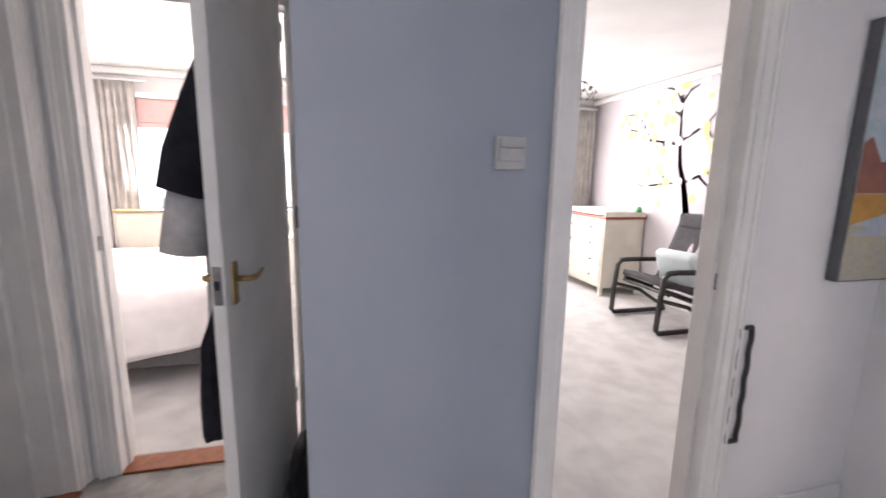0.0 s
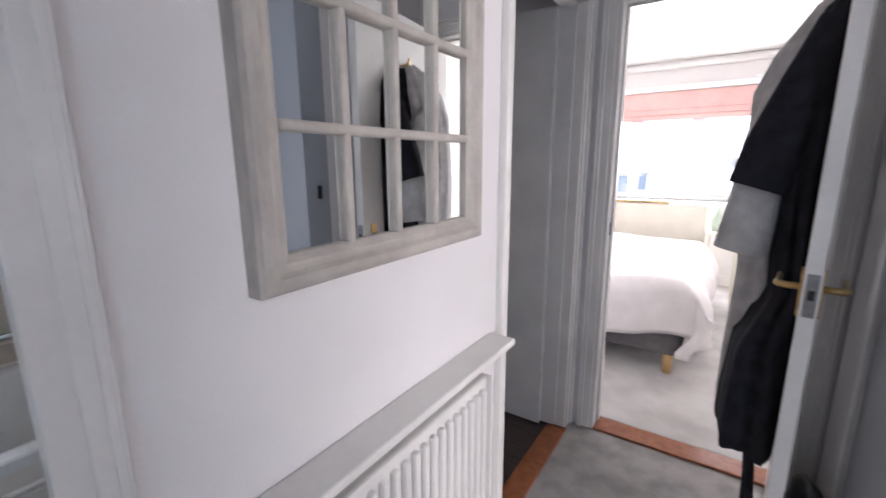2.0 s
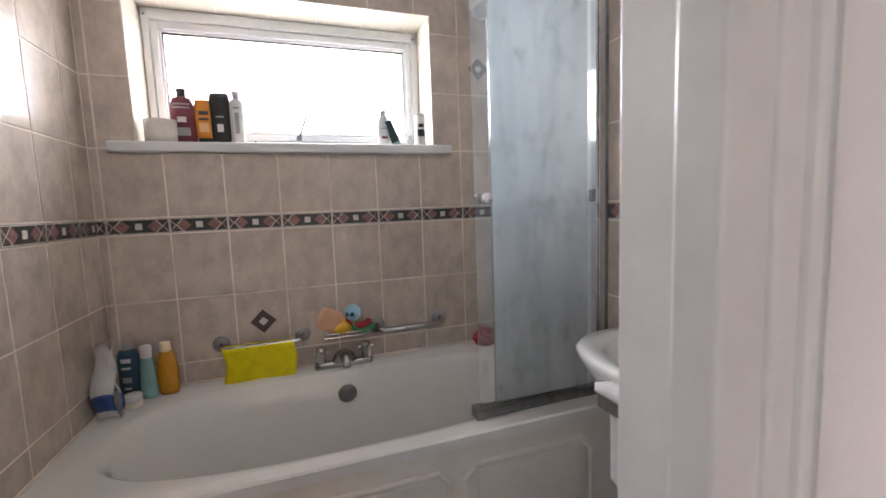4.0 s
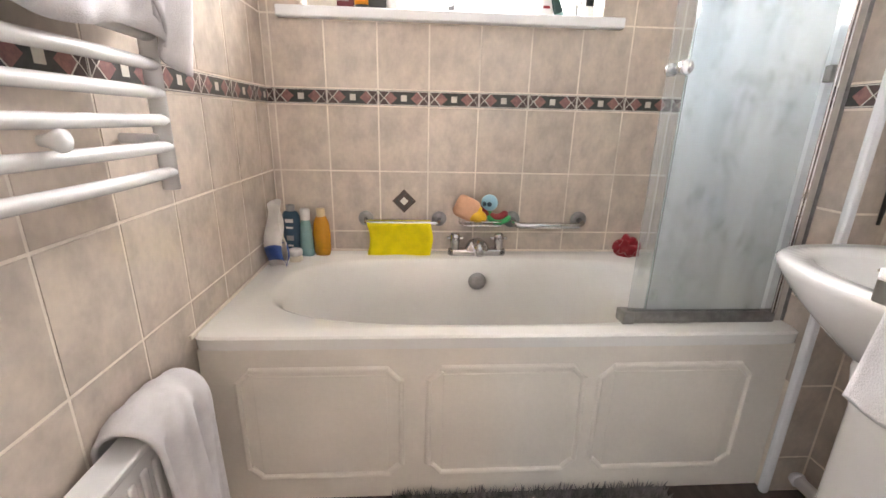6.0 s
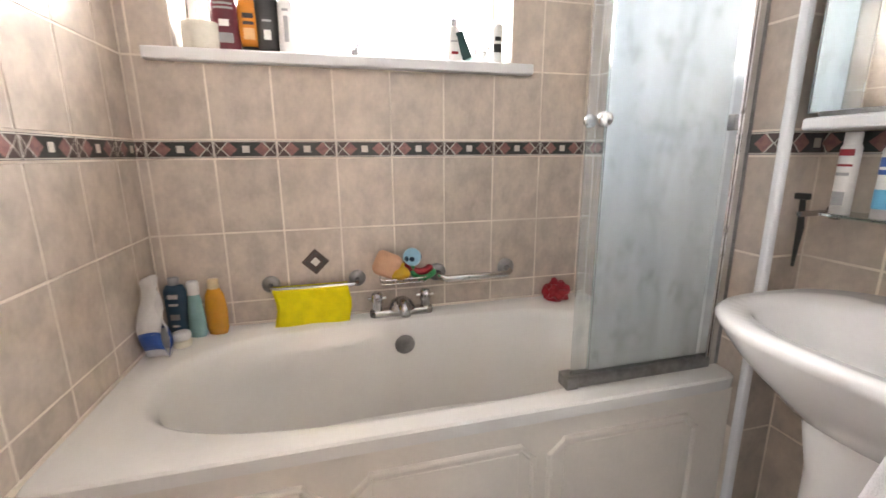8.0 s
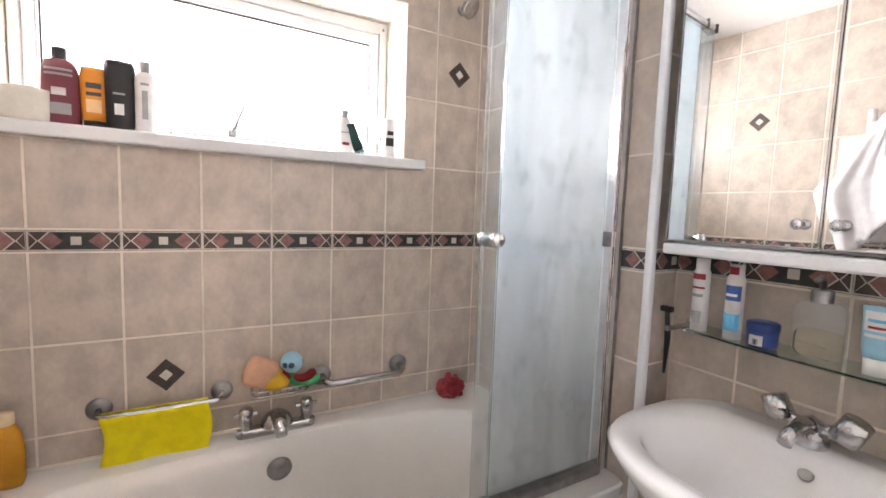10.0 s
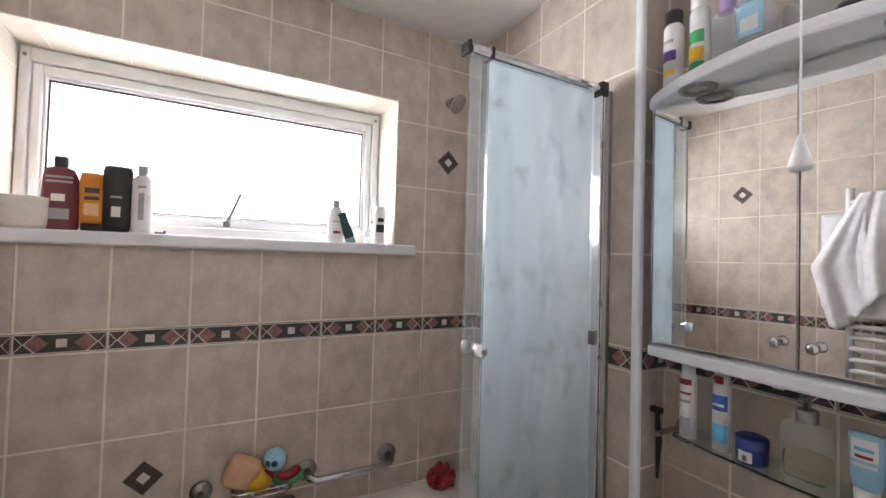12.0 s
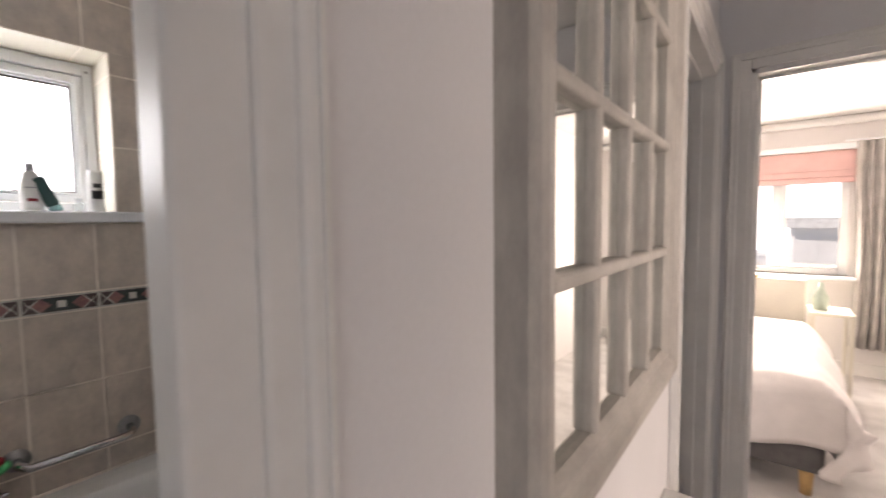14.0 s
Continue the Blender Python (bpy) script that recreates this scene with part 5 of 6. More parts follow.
# ---- doors ----
def lever(parent, x, y, z, sx, sy, mat=BRASS):
    """Lever handle on a back plate; sx is the way out of the door, sy the way that the lever points."""
    h = part("door_handle", box(min(x, x + sx * 0.006), y - 0.019, z - 0.075, max(x, x + sx * 0.006), y + 0.019, z + 0.05, bevel=0.002), mat, parent, "aged brass lever handle on a plate")
    part("lever", tube([(x, y, z), (x + sx * 0.045, y, z), (x + sx * 0.052, y + sy * 0.015, z), (x + sx * 0.05, y + sy * 0.06, z - 0.004), (x + sx * 0.05, y + sy * 0.105, z + 0.006)], [0.009, 0.009, 0.009, 0.008, 0.006]), mat, h, "", None, True)
    return h


d3 = thing("door_3", (-0.158, 1.948, 0.012), "white painted flush bedroom door standing open", "door")
tagged(d3, kind="structure")
d3.matrix_basis = pose(-0.166, 1.944, 0.012, 0, 0, -7.2)
part("leaf", box(-0.036, -0.735, 0.0, 0.0, 0.0, 2.03, bevel=0.002), GLOSS, d3)
lever(d3, -0.036, -0.665, 1.035, -1, 1)
lever(d3, 0.0, -0.665, 1.035, 1, 1)
part("latch_plate", box(-0.030, -0.7375, 0.975, -0.006, -0.7345, 1.085, bevel=0.001), STEEL, d3, "dark steel latch plate")
part("latch_bolt", box(-0.025, -0.744, 1.02, -0.011, -0.7375, 1.045, bevel=0.002), BLACK, d3)
for z in (0.27, 1.87):
    part("hinge", boxes((-0.004, -0.03, z, 0.006, 0.012, z + 0.075), bevel=0.002), GLOSS, d3)
part("coat_hook", tube([(-0.036, -0.40, 1.80), (-0.075, -0.40, 1.80), (-0.085, -0.40, 1.83)], 0.006), BRASS, d3)

d2 = thing("door_2", (-1.165, 1.872, 0.005), "white flush side room door standing open", "door")
tagged(d2, kind="structure")
part("leaf", box(-0.735, -0.036, 0.0, -0.006, 0.0, 2.025, bevel=0.002), GLOSS, d2)
for z in (0.22, 1.78):
    part("hinge", boxes((-0.012, -0.046, z, 0.002, -0.030, z + 0.09), bevel=0.003), GLOSS, d2)
lever(d2, -0.68, -0.036, 1.03, 0, 0)
for nm, at, r, lab in (("latch_keep", (-1.10, 0.0205, 0.985), (-0.012, -0.004, -0.028, 0.012, 0.001, 0.028), "black steel latch keep on the bathroom door frame"),
                       ("latch_keep", (-0.92, 2.0, 1.05), (0.0, -0.012, -0.03, 0.0035, 0.012, 0.03), "small steel latch keep on the bedroom door frame"),
                       ("latch_keep", (1.357, 1.17, 1.0), (-0.0035, -0.012, -0.03, 0.0, 0.012, 0.03), "small steel latch keep on the nursery door frame"),
                       ("door_catch", (-0.05, 1.19, 1.235), (-0.012, -0.008, -0.03, 0.0, 0.008, 0.03), "small dark door catch on the return wall")):
    k = thing(nm, at, lab, "latch")
    part("plate", box(*r, bevel=0.001), BLACK if "black" in lab or "dark" in lab else STEEL, k)
# moulding on the return wall behind the door
setting("trim_return", boxes((-0.068, 1.62, 0.0, -0.05, 1.655, H - 0.01), (-0.062, 1.66, 0, -0.05, 1.69, H - 0.01), bevel=0.005), GLOSS, "white painted vertical moulding", "trim")


# ---- dressing gowns on the door ----
def gown(name, at, label, mat, rows, sleeves, seed, belt=None):
    """A hung gown: rings (z, cx, cy, ax, ay) lofted with folds, and sleeves."""
    t = thing(name, at, label, "dressing gown")
    bm, prev, n = bmesh.new(), None, 44
    for z, cx, cy, ax, ay in rows:
        cur = []
        for k in range(n):
            a = 2 * math.pi * k / n
            f = 1 + 0.13 * math.sin(5 * a + seed) * (1.9 - z) / 1.5 + 0.06 * math.sin(11 * a + 2 * seed + 3 * z)
            cur.append(bm.verts.new((cx + ax * f * math.cos(a) - at[0], cy + ay * f * math.sin(a) - at[1], z + 0.012 * math.sin(3 * a + seed) - at[2])))
        if prev:
            for k in range(n):
                bm.faces.new((prev[k], prev[(k + 1) % n], cur[(k + 1) % n], cur[k]))
        else:
            bm.faces.new(cur)
        prev = cur
    bm.faces.new(prev[::-1])
    bmesh.ops.recalc_face_normals(bm, faces=bm.faces)
    part("body", bm, mat, t, "", None, True)
    for pts, r in sleeves:
        bm = bmesh.new()
        add_tube(bm, [Vector(p) - Vector(at) for p in pts], r, 20)
        for v in bm.verts:
            v.co += Vector((0, 1, 0.3)) * 0.006 * math.sin(60 * v.co.z + 40 * v.co.x)
            v.co.x += 0.004 * math.sin(50 * v.co.y)
        part("sleeve", bm, mat, t, "", None, True)
    if belt:
        part("belt", tube([Vector(p) - Vector(at) for p in belt], [0.016] * (len(belt) - 1) + [0.020], 8), mat, t, "", None, True)
    return t


gown("dressing_gown", (-0.30, 1.55, 1.80), "dark navy fleece dressing gown hung on the open door", ROBE_DARK,
     [(1.79, -0.262, 1.52, 0.02, 0.03), (1.77, -0.270, 1.50, 0.035, 0.08), (1.70, -0.282, 1.51, 0.045, 0.13), (1.55, -0.295, 1.52, 0.055, 0.16), (1.35, -0.30, 1.53, 0.060, 0.17), (1.10, -0.295, 1.53, 0.050, 0.16), (0.98, -0.290, 1.53, 0.046, 0.15), (0.80, -0.33, 1.54, 0.075, 0.16), (0.60, -0.335, 1.545, 0.085, 0.17), (0.48, -0.335, 1.545, 0.085, 0.17), (0.455, -0.335, 1.545, 0.08, 0.165)],
     [([(-0.285, 1.42, 1.72), (-0.325, 1.41, 1.56), (-0.375, 1.41, 1.40), (-0.405, 1.41, 1.29)], [0.04, 0.062, 0.072, 0.068])], 0.6,
     [(-0.325, 1.45, 0.62), (-0.325, 1.44, 0.46), (-0.318, 1.43, 0.38), (-0.310, 1.42, 0.24)])
gown("dressing_gown", (-0.30, 1.66, 1.80), "pale grey fleece dressing gown hung behind the dark one", ROBE_GREY,
     [(1.82, -0.26, 1.60, 0.02, 0.03), (1.78, -0.285, 1.61, 0.045, 0.08), (1.68, -0.325, 1.62, 0.072, 0.12), (1.58, -0.35, 1.63, 0.085, 0.12), (1.45, -0.355, 1.64, 0.08, 0.12), (1.25, -0.35, 1.66, 0.075, 0.12), (1.0, -0.345, 1.67, 0.07, 0.11), (0.7, -0.345, 1.67, 0.08, 0.12), (0.52, -0.345, 1.67, 0.08, 0.12), (0.50, -0.345, 1.67, 0.075, 0.115)],
     [([(-0.35, 1.58, 1.62), (-0.385, 1.50, 1.42), (-0.405, 1.45, 1.27), (-0.425, 1.44, 1.10)], [0.05, 0.060, 0.063, 0.070])], 2.1)
bag = thing("bag", (-0.115, 1.62, 0.0), "black soft bag on the floor behind the door", "bag")
bm = bmesh.new()
bmesh.ops.create_icosphere(bm, subdivisions=4, radius=1.0)
for v in bm.verts:
    k = 1 + 0.12 * noise.noise(v.co * 2.5)
    v.co = Vector((v.co.x * 0.055 * k, v.co.y * 0.26 * k, max(-0.10, v.co.z * 0.15 * k) + 0.10))
part("bag", bm, BLACK, bag, "", None, True)

# ---- bedroom ----
bed = thing("bed", (-1.35, 2.78, 0.0), "double bed with white duvet on a grey upholstered base", "bed")
part("base", box(-0.74, 0.02, 0.13, 0.74, 1.98, 0.32, bevel=0.02), BEDGREY, bed, "dark grey upholstered bed base")
part("mattress", box(-0.73, 0.03, 0.321, 0.73, 1.97, 0.55, bevel=0.05), DUVET, bed)
for x, y in ((-0.66, 0.06), (0.67, 0.06), (-0.66, 1.9), (0.67, 1.9)):
    part("leg", lathe([(0, 0), (0.026, 0.0), (0.034, 0.13), (0, 0.13)], 16), PINE, bed, "pale turned wooden foot", pose(x, y, 0), True)


def quilt(u, v):
    """Duvet that rounds over the foot and the sides."""
    x, y = -0.98 + 2.12 * u, -0.43 + 2.13 * v
    w = 0.018 * noise.noise(Vector((x * 4, y * 4, 0.3))) + 0.03 * noise.noise(Vector((x * 1.5, y * 1.5, 1.3)))
    ex, ey = max(0.0, abs(x) - 0.70), max(0.0, -y)
    sx = 1 if x > 0 else -1
    px_, py_ = x, y
    if ex > 0:
        px_ = sx * (0.70 + 0.17 * math.sin(min(2.7, math.pi * ex / 0.46)) + 0.025 * math.sin(9 * y) * ex / 0.28)
    if ey > 0:
        py_ = -0.055 * min(1, ey / 0.08) - 0.02 * math.sin(7 * x) * ey / 0.3
    fall = max(1.12 * max(0.0, ex - 0.02), 0.93 * max(0.0, ey - 0.02) + 0.025 * math.sin(5 * x + 1) * ey / 0.3)
    return (px_, py_ + 0.02, max(0.16, 0.63 + w - fall))


part("duvet", sheet(quilt, 64, 56, 0.02), DUVET, bed, "rumpled white duvet", None, True)
part("headboard", box(-0.74, 1.98, 0.13, 0.74, 2.03, 0.94, bevel=0.015), CREAM, bed, "pale wooden headboard")
part("headboard_cap", box(-0.76, 1.965, 0.941, 0.40, 2.04, 0.965, bevel=0.006), PINE, bed, "pale wooden top rail")
bl = thing("baby_bottle", (-0.93, 4.72, 0.0), "pale glass bottle on a bedside stand", "bottle")
bl.matrix_basis = pose(-0.52, 4.72, 0.70)
part("bottle_body", lathe([(0, 0), (0.05, 0), (0.055, 0.1), (0.02, 0.18), (0.018, 0.23), (0, 0.235)], 18), plain("pale_sage", (0.5, 0.6, 0.5)), bl, "", None, True)
stn = thing("bedside_table", (-0.52, 4.72, 0.0), "small white bedside table", "table")
part("top", box(-0.08, -0.2, 0.675, 0.2, 0.2, 0.70, bevel=0.005), CREAM, stn)
for x, y in ((-0.07, -0.19), (0.17, -0.19), (-0.07, 0.17), (0.17, 0.17)):
    part("leg", box(x, y, 0, x + 0.03, y + 0.03, 0.676, bevel=0.004), CREAM, stn)


def casement(name, x0, x1, z0, z1, y, mulls, label):
    w = thing(name, ((x0 + x1) / 2, y, z0), label, "window")
    tagged(w, kind="structure")
    cx = (x0 + x1) / 2
    bm = bmesh.new()
    for r in ((x0 - cx, 0, 0, x0 - cx + 0.06, 0.06, z1 - z0), (x1 - cx - 0.06, 0, 0, x1 - cx, 0.06, z1 - z0), (x0 - cx + 0.06, 0, 0, x1 - cx - 0.06, 0.06, 0.06), (x0 - cx + 0.06, 0, z1 - z0 - 0.06, x1 - cx - 0.06, 0.06, z1 - z0)):
        add_box(bm, *r, bevel=0.006)
    part("window_frame", bm, UPVC, w)
    xs = [x0] + mulls + [x1]
    for m in mulls:
        part("mullion", box(m - cx - 0.04, 0.002, 0.06, m - cx + 0.04, 0.058, z1 - z0 - 0.06, bevel=0.006), UPVC, w)
    for a, b in zip(xs, xs[1:]):
        p = part("pane", box(a - cx + 0.04, 0.028, 0.05, b - cx - 0.04, 0.034, z1 - z0 - 0.05), GLASS, w)
        p.visible_shadow = False
    for m in mulls:
        bm = bmesh.new()
        for r in ((m - cx + 0.041, -0.012, 0.062, m - cx + 0.075, 0.05, z1 - z0 - 0.062), (m - cx + 0.075, -0.012, 0.062, x1 - cx - 0.062 if m == mulls[-1] else m - cx + 0.4, 0.05, 0.10), (m - cx + 0.075, -0.012, z1 - z0 - 0.10, x1 - cx - 0.062 if m == mulls[-1] else m - cx + 0.4, 0.05, z1 - z0 - 0.062)):
            add_box(bm, *r, bevel=0.006)
        part("sash", bm, UPVC, w)
    part("window_sill", box(x0 - cx - 0.05, -0.20, -0.03, x1 - cx + 0.05, 0.0, 0.0, bevel=0.006), UPVC, w)
    return w


casement("window_2", -2.2, -0.3, 0.93, 1.98, 5.40, [-1.45, -0.83], "white plastic bedroom window with opening sash")
casement("window_3", 1.1, 2.7, 0.93, 2.0, 5.40, [1.9], "white plastic nursery window")


def curtain(name, x0, x1, z0, z1, y, seed, label, tie=0.0):
    t = thing(name, ((x0 + x1) / 2, y, z0), label, "curtain")
    cx = (x0 + x1) / 2
    def f(u, v):
        pinch = 1 - tie * math.sin(math.pi * min(1, v * 1.25))
        return ((x0 - cx + (x1 - x0) * u) * pinch, 0.032 * math.sin(34 * u * (x1 - x0) / 0.35 + seed) + 0.012 * math.sin(71 * u + 2 * v), (z1 - z0) * v)
    part("curtain", sheet(f, 70, 10, 0.004), CURTAIN, t, "", None, True)
    return t


curtain("curtain", -2.42, -2.02, 0.30, 2.27, 5.24, 0.4, "grey-beige full-length bedroom curtain")
curtain("curtain", -0.28, 0.16, 0.28, 2.17, 5.24, 1.7, "grey-beige full-length bedroom curtain", 0.12)
for x0, x1, z in ((-2.5, -1.9, 2.28), (-0.36, 0.26, 2.18), (2.5, 3.5, 2.28)):
    cr = thing("curtain_rail", ((x0 + x1) / 2, 5.24, z), "slim white curtain rail fixed to the wall", "curtain rail")
    part("rail", tube([(x0 - (x0 + x1) / 2, 0, 0), (x1 - (x0 + x1) / 2, 0, 0)], 0.012), UPVC, cr)
    part("bracket", box(-0.02, 0.0, -0.012, 0.02, 0.11, 0.012), UPVC, cr)
pk = thing("roman_blind", (-1.25, 5.31, 1.81), "dusty pink roman blind drawn half up", "blind")
part("fabric", box(-0.97, 0.0, 0.0, 0.99, 0.012, 0.30, bevel=0.004), PINKBLIND, pk)
part("fold", box(-0.97, -0.016, 0.0, 0.99, -0.002, 0.05, bevel=0.004), PINKBLIND, pk)
part("fold", box(-0.97, -0.01, 0.055, 0.99, -0.002, 0.115, bevel=0.004), PINKBLIND, pk)
part("pelmet", box(-1.0, -0.04, 0.302, 1.02, 0.02, 0.36, bevel=0.006), UPVC, pk, "white blind headrail")
br_ = thing("bedroom_radiator", (-1.6, 5.30, 0.14), "white panel radiator under the bedroom window", "radiator")
part("panel", box(-0.6, -0.03, 0.0, 0.6, 0.03, 0.55, bevel=0.01), UPVC, br_)
setting("backdrop_street", box(-60, 120, -12, 60, 120.5, 60), glow("far_sky", (0.93, 0.96, 1.0), 1.6), "hazy bright sky", "sky")
# Distance haze is put into these pale ground, wall, roof and glass colours.
setting("ground", box(-60, 5.9, -7.0, 60, 120, -6.8), material("hazed_ground", (0.86, 0.88, 0.89), 0.9, vary=0.15, scale=0.2), "distant town ground, haze put into its pale colour", "ground")
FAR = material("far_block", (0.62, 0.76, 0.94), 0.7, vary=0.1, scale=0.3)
def far_house(x, y, w, d, h, label, mat, panes=True):
    t = thing("building", (x, y, -6.8), label, "building")
    part("wall", box(-w / 2, -d / 2, 0, w / 2, d / 2, h), mat, t)
    part("roof", box(-w / 2 - 0.3, -d / 2 - 0.3, h, w / 2 + 0.3, d / 2 + 0.3, h + 0.4), material("hazed_roof", (0.86, 0.88, 0.90), 0.8), t)
    for k in range(int(w / 2) if panes else 0):
        part("window", box(-w / 2 + 0.5 + 2 * k, -d / 2 - 0.06, h - 2.2, -w / 2 + 1.5 + 2 * k, -d / 2, h - 1.0), material("hazed_glass", (0.66, 0.74, 0.84), 0.3), t)
    return t
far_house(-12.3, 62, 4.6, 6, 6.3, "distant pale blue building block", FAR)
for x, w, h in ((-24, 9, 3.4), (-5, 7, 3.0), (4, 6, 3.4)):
    far_house(x, 78, w, 6, h, "distant low grey houses, paled for haze", material("hazed_grey", (0.84, 0.87, 0.90), 0.8, vary=0.1, scale=0.3))
far_house(1.3, 24, 3.0, 5, 7.9, "grey house across the street, paled for haze", material("hazed_near_grey", (0.90, 0.91, 0.93), 0.8, vary=0.1, scale=0.4), False)

# ---- nursery ----
ch = thing("chest_of_drawers", (3.0, 4.62, 0.0), "cream painted chest of drawers with a changing top", "chest of drawers")
part("body", box(0.0, -0.46, 0.09, 0.52, 0.42, 0.90, bevel=0.006), CREAM, ch)
for y in (-0.455, 0.375):
    for x in (0.0, 0.475):
        part("leg", box(x, y, 0.0, x + 0.045, y + 0.045, 0.092, bevel=0.004), CREAM, ch)
part("top", box(-0.02, -0.48, 0.901, 0.535, 0.44, 0.925, bevel=0.006), material("red_brown_edge", (0.36, 0.10, 0.06), 0.45, vary=0.1), ch, "reddish wooden top edge")
part("changing_rim", boxes((-0.01, -0.47, 0.926, 0.53, -0.44, 0.985), (0.50, -0.44, 0.926, 0.53, 0.43, 0.985), (-0.01, 0.40, 0.926, 0.50, 0.43, 0.985), bevel=0.006), CREAM, ch)
for j in range(4):
    z0 = 0.13 + 0.19 * j
    for y0, y1 in (((-0.43, 0.395),) if j < 2 else ((-0.43, -0.025), (-0.01, 0.395))):
        dr = part("drawer", box(-0.012, y0, z0, -0.0005, y1, z0 + 0.175, bevel=0.004), CREAM, ch)
        for ky in ((y0 + y1) / 2,) if j >= 2 else (y0 + 0.18, y1 - 0.18):
            part("knob", lathe([(0, 0.028), (0.012, 0.026), (0.015, 0.018), (0.007, 0.008), (0.007, 0), (0, 0)], 14), STEEL, dr, "", pose(-0.012, ky, z0 + 0.09, 0, -90, 0), True)
mt = thing("changing_mat", (3.25, 4.60, 0.927), "pale padded changing mat", "changing mat")
part("pad", box(-0.22, -0.38, 0.0, 0.22, 0.38, 0.07, bevel=0.03, seg=3), DECAL_W, mt, "", None, True)
gt = thing("toy", (3.40, 4.12, 0.986), "small green toy on the changing top", "toy")
part("toy_body", lathe([(0, 0), (0.03, 0), (0.035, 0.03), (0.02, 0.06), (0, 0.07)], 14), GREENP, gt, "", None, True)

ac = thing("armchair", (2.72, 3.22, 0.0), "bentwood armchair, black frame and charcoal cushion", "armchair")
for y in (-0.31, 0.31):
    pts = [(0.62, y, 0.03), (0.02, y, 0.03), (-0.01, y, 0.06), (0.0, y, 0.30), (0.02, y, 0.52), (0.06, y, 0.565), (0.16, y, 0.57), (0.50, y, 0.56)]
    part("arm_frame", tube(pts, 0.024, 10), BLACKWOOD, ac, "bent black-stained side frame", None, True)
    part("back_rail", tube([(0.08, y * 0.86, 0.40), (0.40, y * 0.86, 0.29), (0.52, y * 0.86, 0.45), (0.66, y * 0.86, 0.80), (0.74, y * 0.86, 1.0)], 0.02, 10), BLACKWOOD, ac, "", None, True)
    part("skid", tube([(0.0, y, 0.33), (0.30, y, 0.25), (0.62, y, 0.05)], 0.018, 8), BLACKWOOD, ac, "", None, True)
for x, z in ((0.10, 0.37), (0.42, 0.27)):
    part("cross_bar", tube([(x, -0.30, z), (x, 0.30, z)], 0.018, 8), BLACKWOOD, ac)


def seatpad(u, v):
    pts = [(0.04, 0.43), (0.20, 0.40), (0.40, 0.335), (0.48, 0.38), (0.56, 0.56), (0.65, 0.80), (0.72, 0.99), (0.715, 1.03)]
    k = min(len(pts) - 2, int(u * (len(pts) - 1)))
    f = u * (len(pts) - 1) - k
    x = pts[k][0] + (pts[k + 1][0] - pts[k][0]) * f
    z = pts[k][1] + (pts[k + 1][1] - pts[k][1]) * f
    return (x, -0.255 + 0.51 * v, z + 0.012 * math.sin(math.pi * v))


part("cushion", sheet(seatpad, 42, 12, 0.055), CUSHION, ac, "charcoal fabric cushion", None, True)
part("headrest", box(0.60, -0.23, 0.90, 0.70, 0.23, 1.04, bevel=0.03, seg=3), CUSHION, ac, "padded head cushion", None, True)
sc_ = thing("scatter_cushion", (3.10, 3.14, 0.545), "pale blue-white scatter cushion on the armchair", "cushion")
sc_.matrix_basis = sc_.matrix_basis @ pose(0, 0, 0, 0, -25, 12)
part("cushion", box(-0.06, -0.20, -0.17, 0.06, 0.20, 0.19, bevel=0.055, seg=4), material("pale_cushion", (0.68, 0.76, 0.77), 0.9, vary=0.05, bump=0.3), sc_, "", None, True)
th = thing("blanket", (3.36, 3.08, 0.80), "pale lilac knitted blanket over the chair back", "blanket")
part("blanket", sheet(lambda u, v: (-0.17 + 0.24 * v + 0.012 * math.sin(20 * u) - (0.03 if v > 0.93 else 0), -0.16 + 0.34 * u, -0.24 + 0.47 * v + 0.02 * math.sin(5 * u)), 22, 16, 0.014), material("lilac_knit", (0.70, 0.63, 0.66), 0.95, vary=0.1, scale=40, fine=200, bump=0.7), th, "", None, True)

# tree decal on the wall
td = thing("wall_decal", (3.549, 3.70, 0.2), "grey tree wall decal with yellow and white blossom", "wall decal")
def branch(pts, w0, w1):
    bm = bmesh.new()
    n = len(pts)
    L, R = [], []
    for i, (y, z) in enumerate(pts):
        w = w0 + (w1 - w0) * i / (n - 1)
        a, b = pts[max(0, i - 1)], pts[min(n - 1, i + 1)]
        d = Vector((b[0] - a[0], b[1] - a[1])).normalized()
        L.append(bm.verts.new((-0.002, y - d.y * w, z + d.x * w)))
        R.append(bm.verts.new((-0.002, y + d.y * w, z - d.x * w)))
    for i in range(n - 1):
        bm.faces.new((L[i], L[i + 1], R[i + 1], R[i]))
    bmesh.ops.solidify(bm, geom=bm.faces[:], thickness=0.001)
    bmesh.ops.recalc_face_normals(bm, faces=bm.faces)
    return bm
part("trunk", branch([(-0.16, 0.0), (-0.14, 0.4), (-0.09, 0.86), (-0.02, 1.13), (0.05, 1.30), (0.08, 1.54), (0.10, 1.80), (0.12, 2.08)], 0.055, 0.007), DECAL, td)
rb = random.Random(11)
tips = []
